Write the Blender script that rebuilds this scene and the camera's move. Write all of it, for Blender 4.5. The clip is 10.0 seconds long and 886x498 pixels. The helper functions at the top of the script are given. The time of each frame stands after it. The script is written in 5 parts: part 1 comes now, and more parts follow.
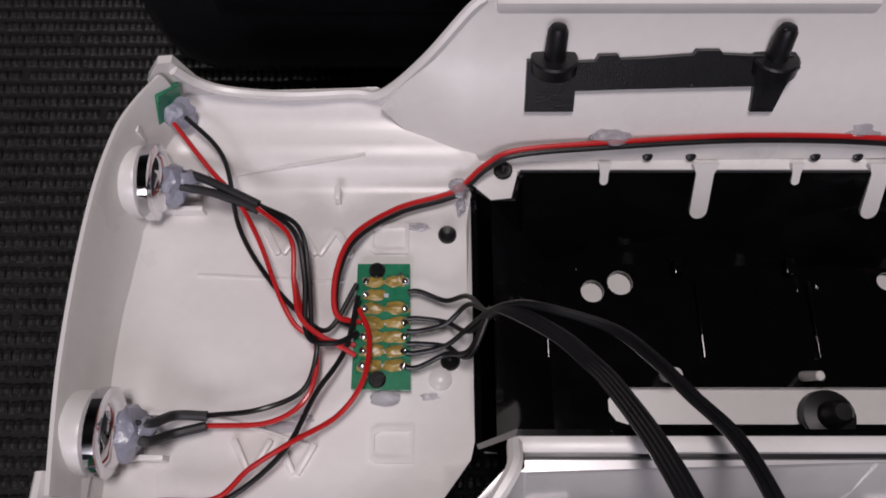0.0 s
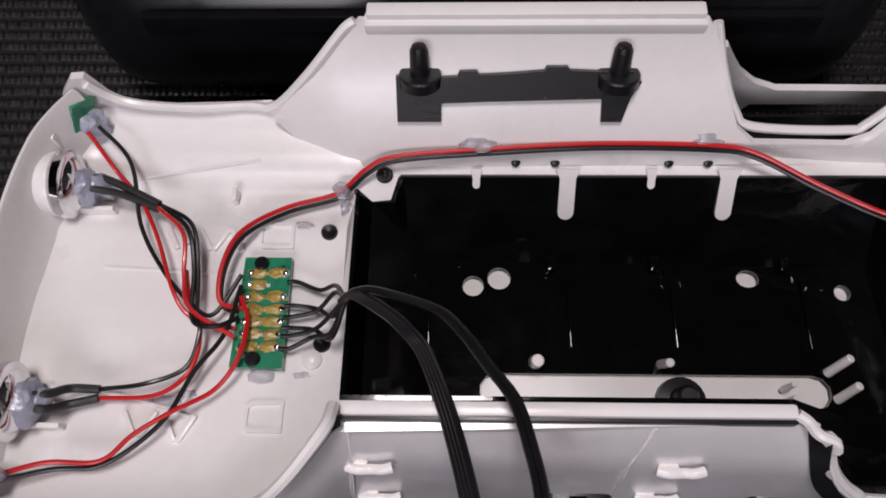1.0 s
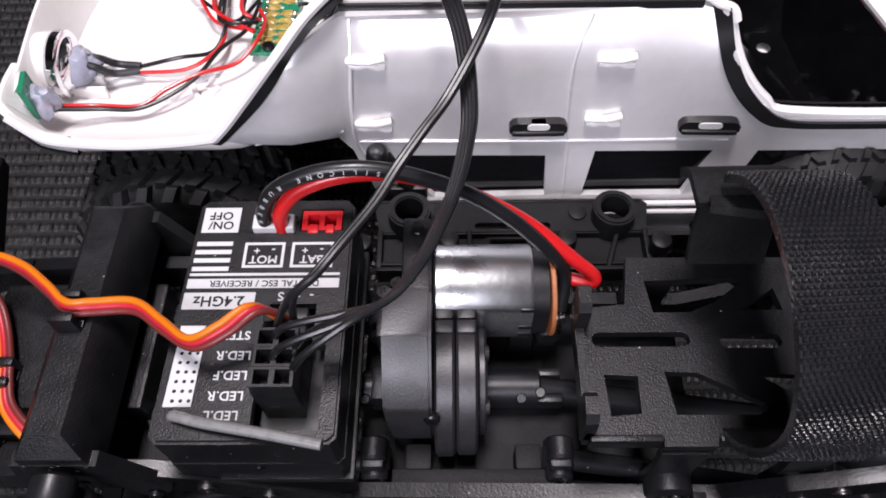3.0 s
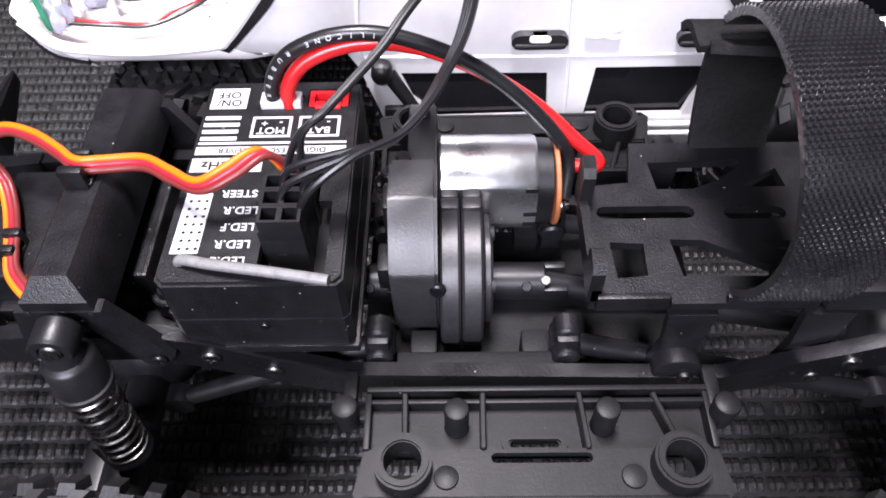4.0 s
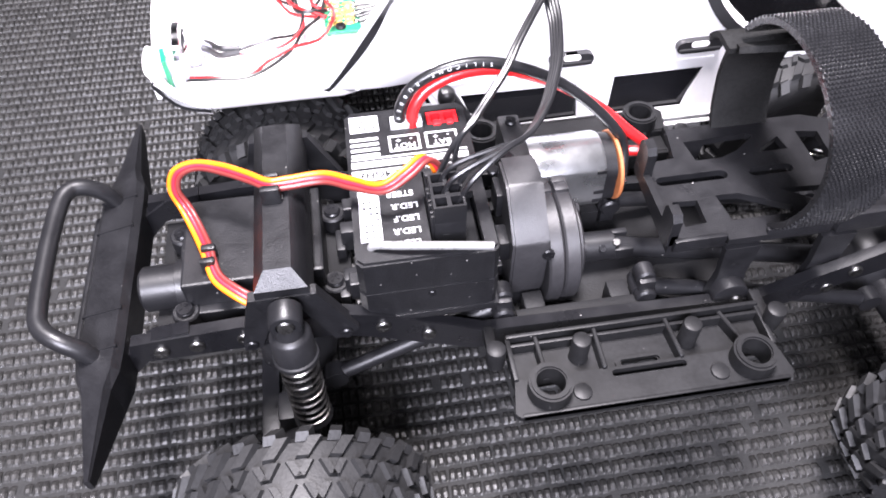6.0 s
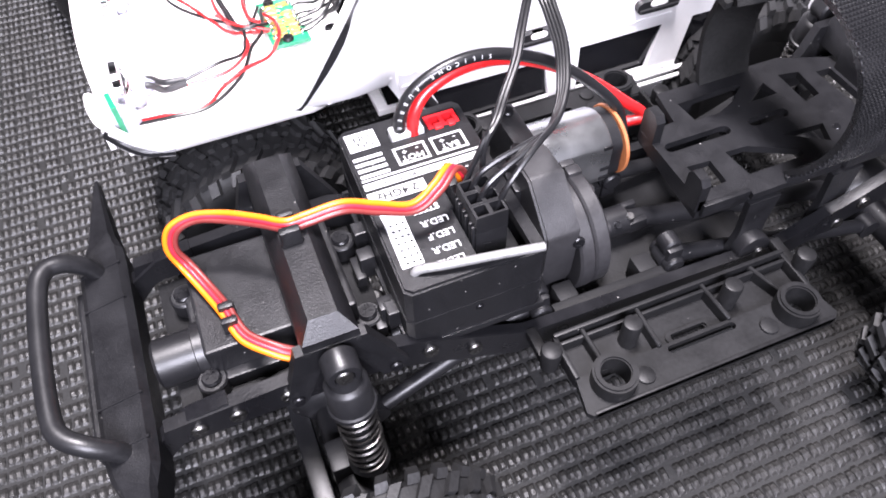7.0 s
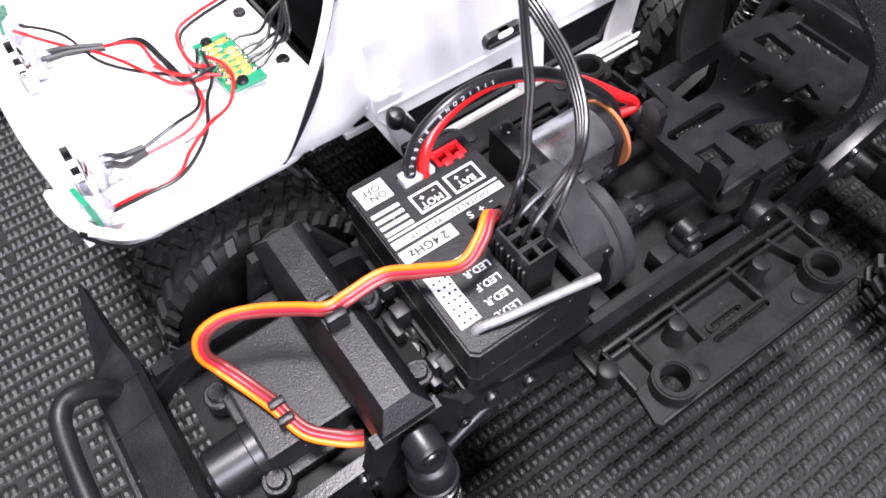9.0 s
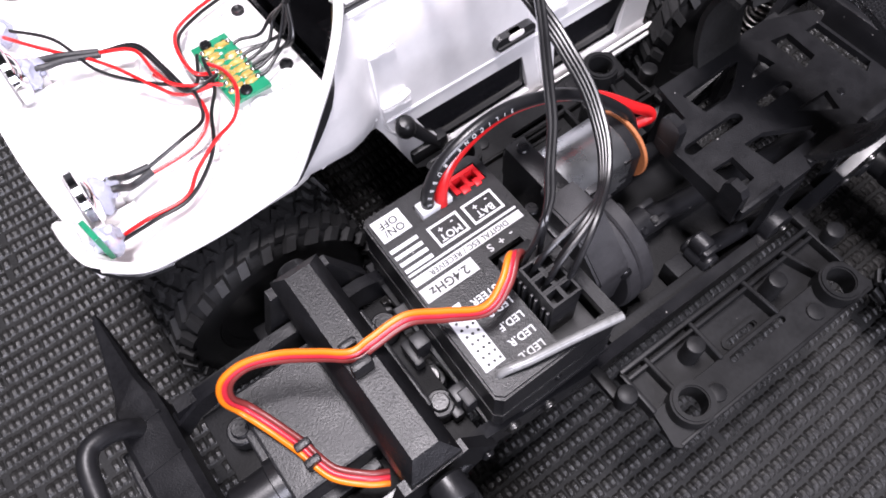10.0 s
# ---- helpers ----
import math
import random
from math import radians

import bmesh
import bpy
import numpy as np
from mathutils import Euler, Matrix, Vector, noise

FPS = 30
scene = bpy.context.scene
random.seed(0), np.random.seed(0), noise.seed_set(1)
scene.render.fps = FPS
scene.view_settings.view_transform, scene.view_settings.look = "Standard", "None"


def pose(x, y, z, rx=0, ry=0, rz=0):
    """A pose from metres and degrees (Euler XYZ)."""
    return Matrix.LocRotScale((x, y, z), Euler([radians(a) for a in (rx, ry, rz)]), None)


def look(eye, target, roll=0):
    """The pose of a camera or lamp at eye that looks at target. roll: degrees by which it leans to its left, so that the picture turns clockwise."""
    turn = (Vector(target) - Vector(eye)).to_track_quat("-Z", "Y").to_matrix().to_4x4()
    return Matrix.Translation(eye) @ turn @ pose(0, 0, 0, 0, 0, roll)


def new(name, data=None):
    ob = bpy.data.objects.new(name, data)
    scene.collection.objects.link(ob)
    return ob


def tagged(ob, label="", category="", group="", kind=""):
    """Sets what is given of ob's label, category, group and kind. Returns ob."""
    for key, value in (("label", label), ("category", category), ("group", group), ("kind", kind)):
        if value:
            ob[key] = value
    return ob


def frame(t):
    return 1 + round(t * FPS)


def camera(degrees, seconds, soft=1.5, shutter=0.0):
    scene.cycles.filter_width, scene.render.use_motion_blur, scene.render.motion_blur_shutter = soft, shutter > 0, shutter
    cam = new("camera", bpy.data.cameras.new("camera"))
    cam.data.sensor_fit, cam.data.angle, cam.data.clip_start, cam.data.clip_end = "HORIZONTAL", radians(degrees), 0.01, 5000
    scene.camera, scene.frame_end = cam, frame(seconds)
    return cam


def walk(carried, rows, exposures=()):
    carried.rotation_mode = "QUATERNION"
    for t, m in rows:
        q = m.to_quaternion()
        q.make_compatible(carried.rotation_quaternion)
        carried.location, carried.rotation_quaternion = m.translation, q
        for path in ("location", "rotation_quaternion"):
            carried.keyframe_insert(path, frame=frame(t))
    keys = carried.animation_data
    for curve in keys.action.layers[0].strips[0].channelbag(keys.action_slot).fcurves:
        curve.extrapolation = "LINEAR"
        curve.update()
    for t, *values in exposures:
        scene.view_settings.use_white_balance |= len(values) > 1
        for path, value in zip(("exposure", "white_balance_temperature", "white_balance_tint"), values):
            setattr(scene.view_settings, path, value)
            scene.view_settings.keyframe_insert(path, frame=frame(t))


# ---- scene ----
cam = camera(61.6, 10.0, soft=1.8)
METRES, EYE, TILT, LEAN, TURN = 0.28, 0.159, -68.7, 0.0, 0.0
ROWS = [
    (0.0, 0.0, 0.0, 0.0, 0.0, 0.0, -0.0),
    (0.5, 0.0556, -0.0219, -0.0046, 0.72, 0.76, -0.17),
    (1.0, 0.0875, -0.0457, -0.0131, 1.42, 1.31, -0.3),
    (1.5, 0.0955, -0.0866, -0.0752, 1.49, 4.14, -0.52),
    (2.0, 0.0962, -0.1397, -0.1766, 1.05, 7.1, -0.12),
    (2.5, 0.0994, -0.1446, -0.2611, 1.05, 8.94, 0.22),
    (3.0, 0.0968, -0.0966, -0.311, 1.09, 11.3, 0.26),
    (4.5, 0.0901, -0.0914, -0.4415, 1.03, 17.13, 0.63),
    (5.0, 0.0791, -0.1081, -0.4687, 0.69, 18.82, 0.99),
    (5.5, 0.0361, -0.1467, -0.4737, -0.47, 19.23, 2.8),
    (6.0, -0.0273, -0.1707, -0.4535, -2.52, 17.41, 8.56),
    (7.5, -0.1128, -0.1308, -0.3894, -8.62, 14.25, 25.8),
    (8.0, -0.1254, -0.1316, -0.3695, -9.63, 13.05, 29.21),
    (8.5, -0.1316, -0.124, -0.3378, -10.9, 11.34, 31.45),
    (9.0, -0.1338, -0.1293, -0.3241, -12.0, 8.88, 33.25),
    (9.5, -0.1298, -0.1307, -0.295, -12.77, 5.43, 34.05),
    (10.0, -0.1181, -0.1343, -0.2674, -12.95, 3.31, 34.29),
]
walk(cam, [(t, pose(-0.037, 0.045, EYE, TILT, LEAN, TURN) @ pose(METRES * x, METRES * y, METRES * z, 90 + pitch, roll, yaw)) for t, x, y, z, yaw, pitch, roll in ROWS],
     exposures=[(0.0, -0.5, 6800, 12), (1.0, -0.15, 6800, 12), (1.5, 0.1, 6750, 12), (2.0, 0.3, 6650, 11.5), (2.5, 0.55, 6600, 11), (3.0, 0.95, 6550, 11), (4.5, 2.7, 6350, 12.5), (5.0, 3.18, 6350, 12), (5.5, 3.25, 6400, 11.5), (6.0, 3.1, 6400, 11), (7.5, 2.68, 6400, 11), (8.5, 2.35, 6400, 11), (9.5, 2.0, 6400, 11), (10.0, 1.75, 6400, 11)])

# ---- light ----
world = bpy.data.worlds.new("room_air")
scene.world = world
world.use_nodes = True
world.node_tree.nodes["Background"].inputs["Color"].default_value = (0.95, 0.9, 1.0, 1)
world.node_tree.nodes["Background"].inputs["Strength"].default_value = 0.022


def area_lamp(name, eye, target, size, watts, colour):
    data = bpy.data.lights.new(name, "AREA")
    data.shape, data.size, data.size_y, data.energy, data.color = "RECTANGLE", size[0], size[1], watts, colour
    ob = new(name, data)
    ob.matrix_world = look(eye, target)
    return ob


area_lamp("ceiling_light", (-0.04, 0.05, 0.75), (0.0, 0.05, 0.0), (0.22, 0.12), 3.2, (1.0, 0.935, 0.985))
# unseen fill lamp in front, added to brighten the door side and gear facets
area_lamp("front_fill_light", (-0.12, -0.42, 0.42), (0.0, 0.05, 0.03), (0.30, 0.20), 1.75, (0.95, 0.93, 1.07))

# ---- materials ----


def material(name, colour, rough=0.5, metal=0.0, grain=0.0, grain_size=0.0004, vary=0.15, vary_size=0.006, coat=0.0, specular=0.5, transmission=0.0, rough_vary=0.12, subsurface=0.0, dust=0.0):
    """A surface with colour variation at two sizes, uneven gloss and a fine relief."""
    m = bpy.data.materials.new(name)
    m.use_nodes = True
    nt = m.node_tree
    b = nt.nodes["Principled BSDF"]
    co = nt.nodes.new("ShaderNodeTexCoord")

    def noise_node(size, detail):
        n = nt.nodes.new("ShaderNodeTexNoise")
        n.inputs["Scale"].default_value, n.inputs["Detail"].default_value = 1 / size, detail
        nt.links.new(co.outputs["Object"], n.inputs["Vector"])
        return n
    big, small = noise_node(vary_size, 4), noise_node(vary_size / 9, 3)
    mixed = nt.nodes.new("ShaderNodeMath")
    mixed.operation = "MULTIPLY_ADD"
    mixed.inputs[1].default_value = 0.5
    nt.links.new(small.outputs["Fac"], mixed.inputs[0])
    half = nt.nodes.new("ShaderNodeMath")
    half.operation = "MULTIPLY"
    half.inputs[1].default_value = 0.5
    nt.links.new(big.outputs["Fac"], half.inputs[0])
    nt.links.new(half.outputs[0], mixed.inputs[2])
    ramp = nt.nodes.new("ShaderNodeValToRGB")
    ramp.color_ramp.elements[0].position, ramp.color_ramp.elements[1].position = 0.3, 0.7
    ramp.color_ramp.elements[0].color = (*[c * (1 - vary) for c in colour], 1)
    ramp.color_ramp.elements[1].color = (*[min(1, c * (1 + vary)) for c in colour], 1)
    nt.links.new(mixed.outputs[0], ramp.inputs["Fac"])
    tint = ramp.outputs["Color"]
    if dust:
        specks = nt.nodes.new("ShaderNodeTexVoronoi")
        specks.inputs["Scale"].default_value = 1 / 0.0021
        nt.links.new(co.outputs["Object"], specks.inputs["Vector"])
        near = nt.nodes.new("ShaderNodeMapRange")
        near.inputs["From Min"].default_value, near.inputs["From Max"].default_value = 0.075, 0.045
        nt.links.new(specks.outputs["Distance"], near.inputs["Value"])
        some = nt.nodes.new("ShaderNodeMapRange")
        some.inputs["From Min"].default_value, some.inputs["From Max"].default_value = 1 - dust, 1 - dust * 0.6
        nt.links.new(specks.outputs["Color"], some.inputs["Value"])
        both = nt.nodes.new("ShaderNodeMath")
        both.operation = "MULTIPLY"
        nt.links.new(near.outputs["Result"], both.inputs[0])
        nt.links.new(some.outputs["Result"], both.inputs[1])
        mix = nt.nodes.new("ShaderNodeMix")
        mix.data_type = "RGBA"
        mix.inputs["B"].default_value = (0.30, 0.29, 0.28, 1)
        nt.links.new(both.outputs[0], mix.inputs["Factor"])
        nt.links.new(tint, mix.inputs["A"])
        tint = mix.outputs["Result"]
    nt.links.new(tint, b.inputs["Base Color"])
    rr = nt.nodes.new("ShaderNodeMapRange")
    rr.inputs["To Min"].default_value, rr.inputs["To Max"].default_value = max(0.02, rough - rough_vary), min(1, rough + rough_vary)
    nt.links.new(big.outputs["Fac"], rr.inputs["Value"])
    nt.links.new(rr.outputs["Result"], b.inputs["Roughness"])
    b.inputs["Metallic"].default_value = metal
    b.inputs["Specular IOR Level"].default_value = specular
    b.inputs["Coat Weight"].default_value = coat
    b.inputs["Coat Roughness"].default_value = 0.08
    b.inputs["Transmission Weight"].default_value = transmission
    b.inputs["Subsurface Weight"].default_value = subsurface
    b.inputs["Subsurface Radius"].default_value = (0.002, 0.002, 0.002)
    if grain:
        g = noise_node(grain_size, 3)
        bump = nt.nodes.new("ShaderNodeBump")
        bump.inputs["Strength"].default_value, bump.inputs["Distance"].default_value = grain, grain_size * 0.5
        nt.links.new(g.outputs["Fac"], bump.inputs["Height"])
        nt.links.new(bump.outputs["Normal"], b.inputs["Normal"])
    return m


WHITE = material("white_moulded_plastic", (0.82, 0.80, 0.785), 0.30, grain=0.05, vary=0.035, vary_size=0.02)
PEARL = material("pearl_painted_plastic", (0.78, 0.77, 0.775), 0.34, metal=0.4, vary=0.05, vary_size=0.02, coat=0.2)
WHITE_PRINT = material("white_print", (0.52, 0.52, 0.53), 0.5, vary=0.06)
BLACK = material("black_grained_plastic", (0.008, 0.008, 0.009), 0.36, grain=0.5, grain_size=0.00026, vary=0.35, vary_size=0.004, specular=0.36, dust=0.35)
NYLON = material("dull_black_slider_plastic", (0.009, 0.009, 0.0095), 0.42, grain=0.12, grain_size=0.0003, vary=0.4, vary_size=0.007, specular=0.18, dust=0.2)
GEAR = material("satin_black_gear_plastic", (0.02, 0.0195, 0.021), 0.4, grain=0.3, grain_size=0.00025, vary=0.3, vary_size=0.006, specular=0.55, dust=0.3)
BLACK_SMOOTH = material("black_smooth_plastic", (0.008, 0.008, 0.009), 0.4, grain=0.1, vary=0.25, specular=0.4, dust=0.3)
GLOSS = material("gloss_black_plastic", (0.003, 0.003, 0.0035), 0.08, grain=0.03, grain_size=0.003, vary=0.3, rough_vary=0.05)
TRIM = material("black_satin_trim", (0.012, 0.012, 0.013), 0.35, vary=0.2)
RUBBER = material("tyre_rubber", (0.011, 0.011, 0.0115), 0.55, specular=0.4, grain=0.25, grain_size=0.0005, vary=0.3)
STEEL_BLACK = material("black_painted_steel", (0.006, 0.006, 0.007), 0.3, vary=0.3, grain=0.15, specular=0.4, dust=0.4)
SKID = material("dull_black_nylon", (0.006, 0.006, 0.0065), 0.6, vary=0.3, grain=0.3, specular=0.22)
SCREW = material("burnished_screw_steel", (0.15, 0.148, 0.145), 0.38, metal=1.0, vary=0.2)
CHROME = material("chrome", (0.75, 0.75, 0.77), 0.08, metal=1.0, vary=0.05, rough_vary=0.04)
CAN = material("brushed_motor_steel", (0.60, 0.61, 0.62), 0.30, metal=0.97, vary=0.06, grain=0.05, grain_size=0.0008)
SPRING = material("spring_steel", (0.22, 0.21, 0.20), 0.28, metal=1.0, vary=0.1)
FIBRE = material("brown_fibre_board", (0.32, 0.11, 0.04), 0.5, vary=0.25)
SOLDER = material("solder", (0.7, 0.7, 0.7), 0.18, metal=1.0, vary=0.1)
PCB = material("green_circuit_board", (0.012, 0.20, 0.10), 0.3, vary=0.25, vary_size=0.002, coat=0.3)
FLUX = material("yellow_flux_copper", (0.36, 0.25, 0.06), 0.3, vary=0.4, vary_size=0.0015)
RED_WIRE = material("red_wire_sleeve", (0.55, 0.012, 0.014), 0.32, vary=0.12, coat=0.2)
BLACK_WIRE = material("black_wire_sleeve", (0.009, 0.009, 0.010), 0.32, vary=0.2)
ORANGE_WIRE = material("orange_wire_sleeve", (0.60, 0.15, 0.005), 0.38, vary=0.1)
CRIMSON_WIRE = material("red_servo_wire_sleeve", (0.42, 0.016, 0.03), 0.38, vary=0.1)
BROWN_WIRE = material("brown_servo_wire_sleeve", (0.14, 0.022, 0.02), 0.38, vary=0.1)
SHRINK = material("heat_shrink", (0.02, 0.02, 0.022), 0.5, grain=0.2, vary=0.2)
GLUE = material("clear_hot_glue", (0.86, 0.86, 0.92), 0.22, vary=0.05, transmission=0.75, grain=0.3, grain_size=0.0015)
MILKY = material("milky_hot_glue", (0.66, 0.68, 0.82), 0.22, vary=0.12, transmission=0.55, grain=0.3, grain_size=0.0015)
RED_PLASTIC = material("red_connector_plastic", (0.55, 0.01, 0.015), 0.4, vary=0.1)
GLASS_DARK = material("tinted_window", (0.006, 0.006, 0.007), 0.08, vary=0.2, rough_vary=0.04)
STRAP = material("woven_nylon", (0.012, 0.012, 0.013), 0.26, specular=0.7, grain=0.4, grain_size=0.0005, vary=0.3)
FUZZ = material("fuzzy_loop_fabric", (0.014, 0.014, 0.014), 0.95, grain=1.0, grain_size=0.0004, vary=0.4, specular=0.1)
MAT = material("ribbed_black_mat", (0.016, 0.0155, 0.015), 0.38, grain=0.7, grain_size=0.0003, vary=0.5, vary_size=0.008)
MAT_BASE = material("mat_ground", (0.012, 0.012, 0.012), 0.75, grain=0.4, grain_size=0.0006, vary=0.3, specular=0.3)
GREY_SHELL = material("smoky_black_plastic", (0.007, 0.007, 0.0085), 0.22, vary=0.3, vary_size=0.03, specular=0.35)
SILVER_CORD = material("silver_sleeve", (0.17, 0.17, 0.168), 0.3, vary=0.25, vary_size=0.001)
WALL = material("painted_wall", (0.14, 0.14, 0.145), 0.8, vary=0.05, vary_size=0.2)

# ---- helpers of the model: all lengths below are millimetres ----
MM = 0.001
from mathutils.geometry import delaunay_2d_cdt


def finish(name, bm, mat, parent, label="", smooth=True, flip=True):
    if flip:
        bmesh.ops.recalc_face_normals(bm, faces=bm.faces)
    bmesh.ops.scale(bm, vec=(MM, MM, MM), verts=bm.verts)
    me = bpy.data.meshes.new(name)
    bm.to_mesh(me)
    bm.free()
    me.materials.append(mat)
    if smooth:
        me.shade_smooth()
        me.set_sharp_from_angle(angle=radians(38))
    ob = new(name, me)
    if parent is not None:
        ob.parent = parent
        ob.matrix_parent_inverse = parent.matrix_world.inverted()
    if label:
        ob["label"] = label
    return ob


def part(name, bm, mat, parent, label="", smooth=True):
    return finish(name, bm, mat, parent, label, smooth)


def thing(name, at, label, category, group="", kind=""):
    ob = new(name)
    ob.empty_display_size = 0.01
    ob.matrix_world = Matrix.Translation(Vector(at) * MM)
    bpy.context.view_layer.update()
    return tagged(ob, label, category, group, kind)


def share(ob, name, m, parent, label=""):
    """Another object on the same mesh as ob, at the pose m (metres)."""
    o = new(name, ob.data)
    o.parent = parent
    o.matrix_parent_inverse = parent.matrix_world.inverted()
    o.matrix_basis = m
    if label:
        o["label"] = label
    return o


def block(bm, x0, x1, y0, y1, z0, z1, bevel=0.0, segs=2, m=None):
    got = bmesh.ops.create_cube(bm, size=1)["verts"]
    for v in got:
        v.co = Vector((x0 + (v.co.x + 0.5) * (x1 - x0), y0 + (v.co.y + 0.5) * (y1 - y0), z0 + (v.co.z + 0.5) * (z1 - z0)))
    if bevel:
        edges = list({e for v in got for e in v.link_edges})
        out = bmesh.ops.bevel(bm, geom=edges, offset=bevel, segments=segs, affect="EDGES", profile=0.6)
        got = list({v for f in out["faces"] for v in f.verts} | {v for v in got if v.is_valid})
    if m is not None:
        for v in got:
            v.co = m @ v.co
    return got


def lathe(bm, profile, base, axis, segs=24):
    """A solid of revolution: profile rows of (height along axis, radius)."""
    turn = Vector(axis).normalized().to_track_quat("Z", "Y").to_matrix()
    rings = []
    for h, r in profile:
        ring = []
        for k in range(segs):
            a = 2 * math.pi * k / segs
            ring.append(bm.verts.new(Vector(base) + turn @ Vector((r * math.cos(a), r * math.sin(a), h))))
        rings.append(ring)
    for a, b in zip(rings, rings[1:]):
        for k in range(segs):
            bm.faces.new((a[k], a[(k + 1) % segs], b[(k + 1) % segs], b[k]))
    if profile[0][1] > 0.001:
        bm.faces.new(rings[0][::-1])
    if profile[-1][1] > 0.001:
        bm.faces.new(rings[-1])


def rod(bm, a, b, r, segs=14, r2=None, bevel=0.0):
    a, b = Vector(a), Vector(b)
    n, r2 = (b - a).length, r if r2 is None else r2
    prof = [(0, r), (n, r2)] if not bevel else [(0, r - bevel), (bevel, r), (n - bevel, r2), (n, r2 - bevel)]
    lathe(bm, prof, a, b - a, segs)


def smooth_path(points, per=8):
    p = [Vector(q) for q in points]
    p = [p[0] * 2 - p[1]] + p + [p[-1] * 2 - p[-2]]
    out = []
    for i in range(1, len(p) - 2):
        for k in range(per):
            t = k / per
            a, b, c, d = p[i - 1], p[i], p[i + 1], p[i + 2]
            out.append(0.5 * ((2 * b) + (c - a) * t + (2 * a - 5 * b + 4 * c - d) * t * t + (3 * b - a - 3 * c + d) * t ** 3))
    return out + [p[-2]]


def wire(bm, points, r, segs=9, per=8, side=None, shift=0.0, lift=0.0):
    """A round wire along a smooth path; shift moves it sideways, to lay wires in a ribbon."""
    path = smooth_path(points, per)
    rings, prev = [], None
    for i, p in enumerate(path):
        d = (path[min(i + 1, len(path) - 1)] - path[max(i - 1, 0)]).normalized()
        if prev is None:
            u = d.cross(Vector(side) if side else Vector((0, 0, 1)))
            u = u.normalized() if u.length > 1e-4 else d.orthogonal().normalized()
        else:
            u = (prev - d * prev.dot(d)).normalized()
        prev = u
        w = d.cross(u)
        c = p + u * shift + w * lift
        rings.append([bm.verts.new(c + (u * math.cos(2 * math.pi * k / segs) + w * math.sin(2 * math.pi * k / segs)) * r) for k in range(segs)])
    for a, b in zip(rings, rings[1:]):
        for k in range(segs):
            bm.faces.new((a[k], a[(k + 1) % segs], b[(k + 1) % segs], b[k]))
    bm.faces.new(rings[0][::-1])
    bm.faces.new(rings[-1])


def ring_points(cx, cy, r, n=16, r2=None):
    return [(cx + r * math.cos(2 * math.pi * k / n), cy + (r2 or r) * math.sin(2 * math.pi * k / n)) for k in range(n)]


def slot_points(x0, x1, y, r, n=6):
    right = [(x1 + r * math.cos(a), y + r * math.sin(a)) for a in np.linspace(-math.pi / 2, math.pi / 2, n)]
    left = [(x0 - r * math.cos(a), y - r * math.sin(a)) for a in np.linspace(-math.pi / 2, math.pi / 2, n)]
    return [(float(a), float(b)) for a, b in right + left]


def inside(p, poly):
    hit = False
    for (x0, y0), (x1, y1) in zip(poly, poly[1:] + poly[:1]):
        if (y0 > p[1]) != (y1 > p[1]) and p[0] < (x1 - x0) * (p[1] - y0) / (y1 - y0) + x0:
            hit = not hit
    return hit


def plate(bm, outline, holes, low, high, step=0.0):
    """A plate of any outline with openings; low and high map the plane's (a, b) to its two faces."""
    pts, edges = [], []
    for loop in (outline, *holes):
        n = len(pts)
        pts += [Vector(q) for q in loop]
        edges += [(n + k, n + (k + 1) % len(loop)) for k in range(len(loop))]
    if step:
        xs, ys = [q[0] for q in outline], [q[1] for q in outline]
        for gx in np.arange(min(xs) + step / 2, max(xs), step):
            for gy in np.arange(min(ys) + step / 2, max(ys), step):
                q = (float(gx), float(gy))
                if inside(q, outline) and not any(inside(q, h) for h in holes):
                    pts.append(Vector(q))
    co, _, faces, _, _, _ = delaunay_2d_cdt(pts, edges, [], 0, 1e-5)
    keep = []
    for f in faces:
        c = sum((co[k] for k in f), Vector((0, 0))) / len(f)
        if inside(c, outline) and not any(inside(c, h) for h in holes):
            keep.append(f)
    lo = [bm.verts.new(low(v.x, v.y)) for v in co]
    hi = [bm.verts.new(high(v.x, v.y)) for v in co]
    count = {}
    for f in keep:
        bm.faces.new([hi[k] for k in f])
        bm.faces.new([lo[k] for k in f][::-1])
        for a, b in zip(f, list(f[1:]) + [f[0]]):
            count[(a, b)] = 1
    for a, b in count:
        if (b, a) not in count:
            bm.faces.new((hi[b], hi[a], lo[a], lo[b]))
    bmesh.ops.delete(bm, geom=[v for v in bm.verts if not v.link_faces], context="VERTS")


def flat(bm, outline, holes, z0, z1):
    plate(bm, outline, holes, lambda a, b: (a, b, z0), lambda a, b: (a, b, z1))


def upright(bm, outline, holes, y0, y1):
    plate(bm, outline, holes, lambda a, b: (a, y0, b), lambda a, b: (a, y1, b))


def interp(v, xs, ys):
    return float(np.interp(v, xs, ys))


def blob(bm, c, size, seed, rough=0.25):
    got = bmesh.ops.create_icosphere(bm, subdivisions=3, radius=1)["verts"]
    for v in got:
        k = 1 + rough * noise.noise(v.co * 1.7 + Vector((seed * 7.1, seed, 0)))
        v.co = Vector((c[0] + v.co.x * size[0] * k, c[1] + v.co.y * size[1] * k, c[2] + v.co.z * size[2] * k))


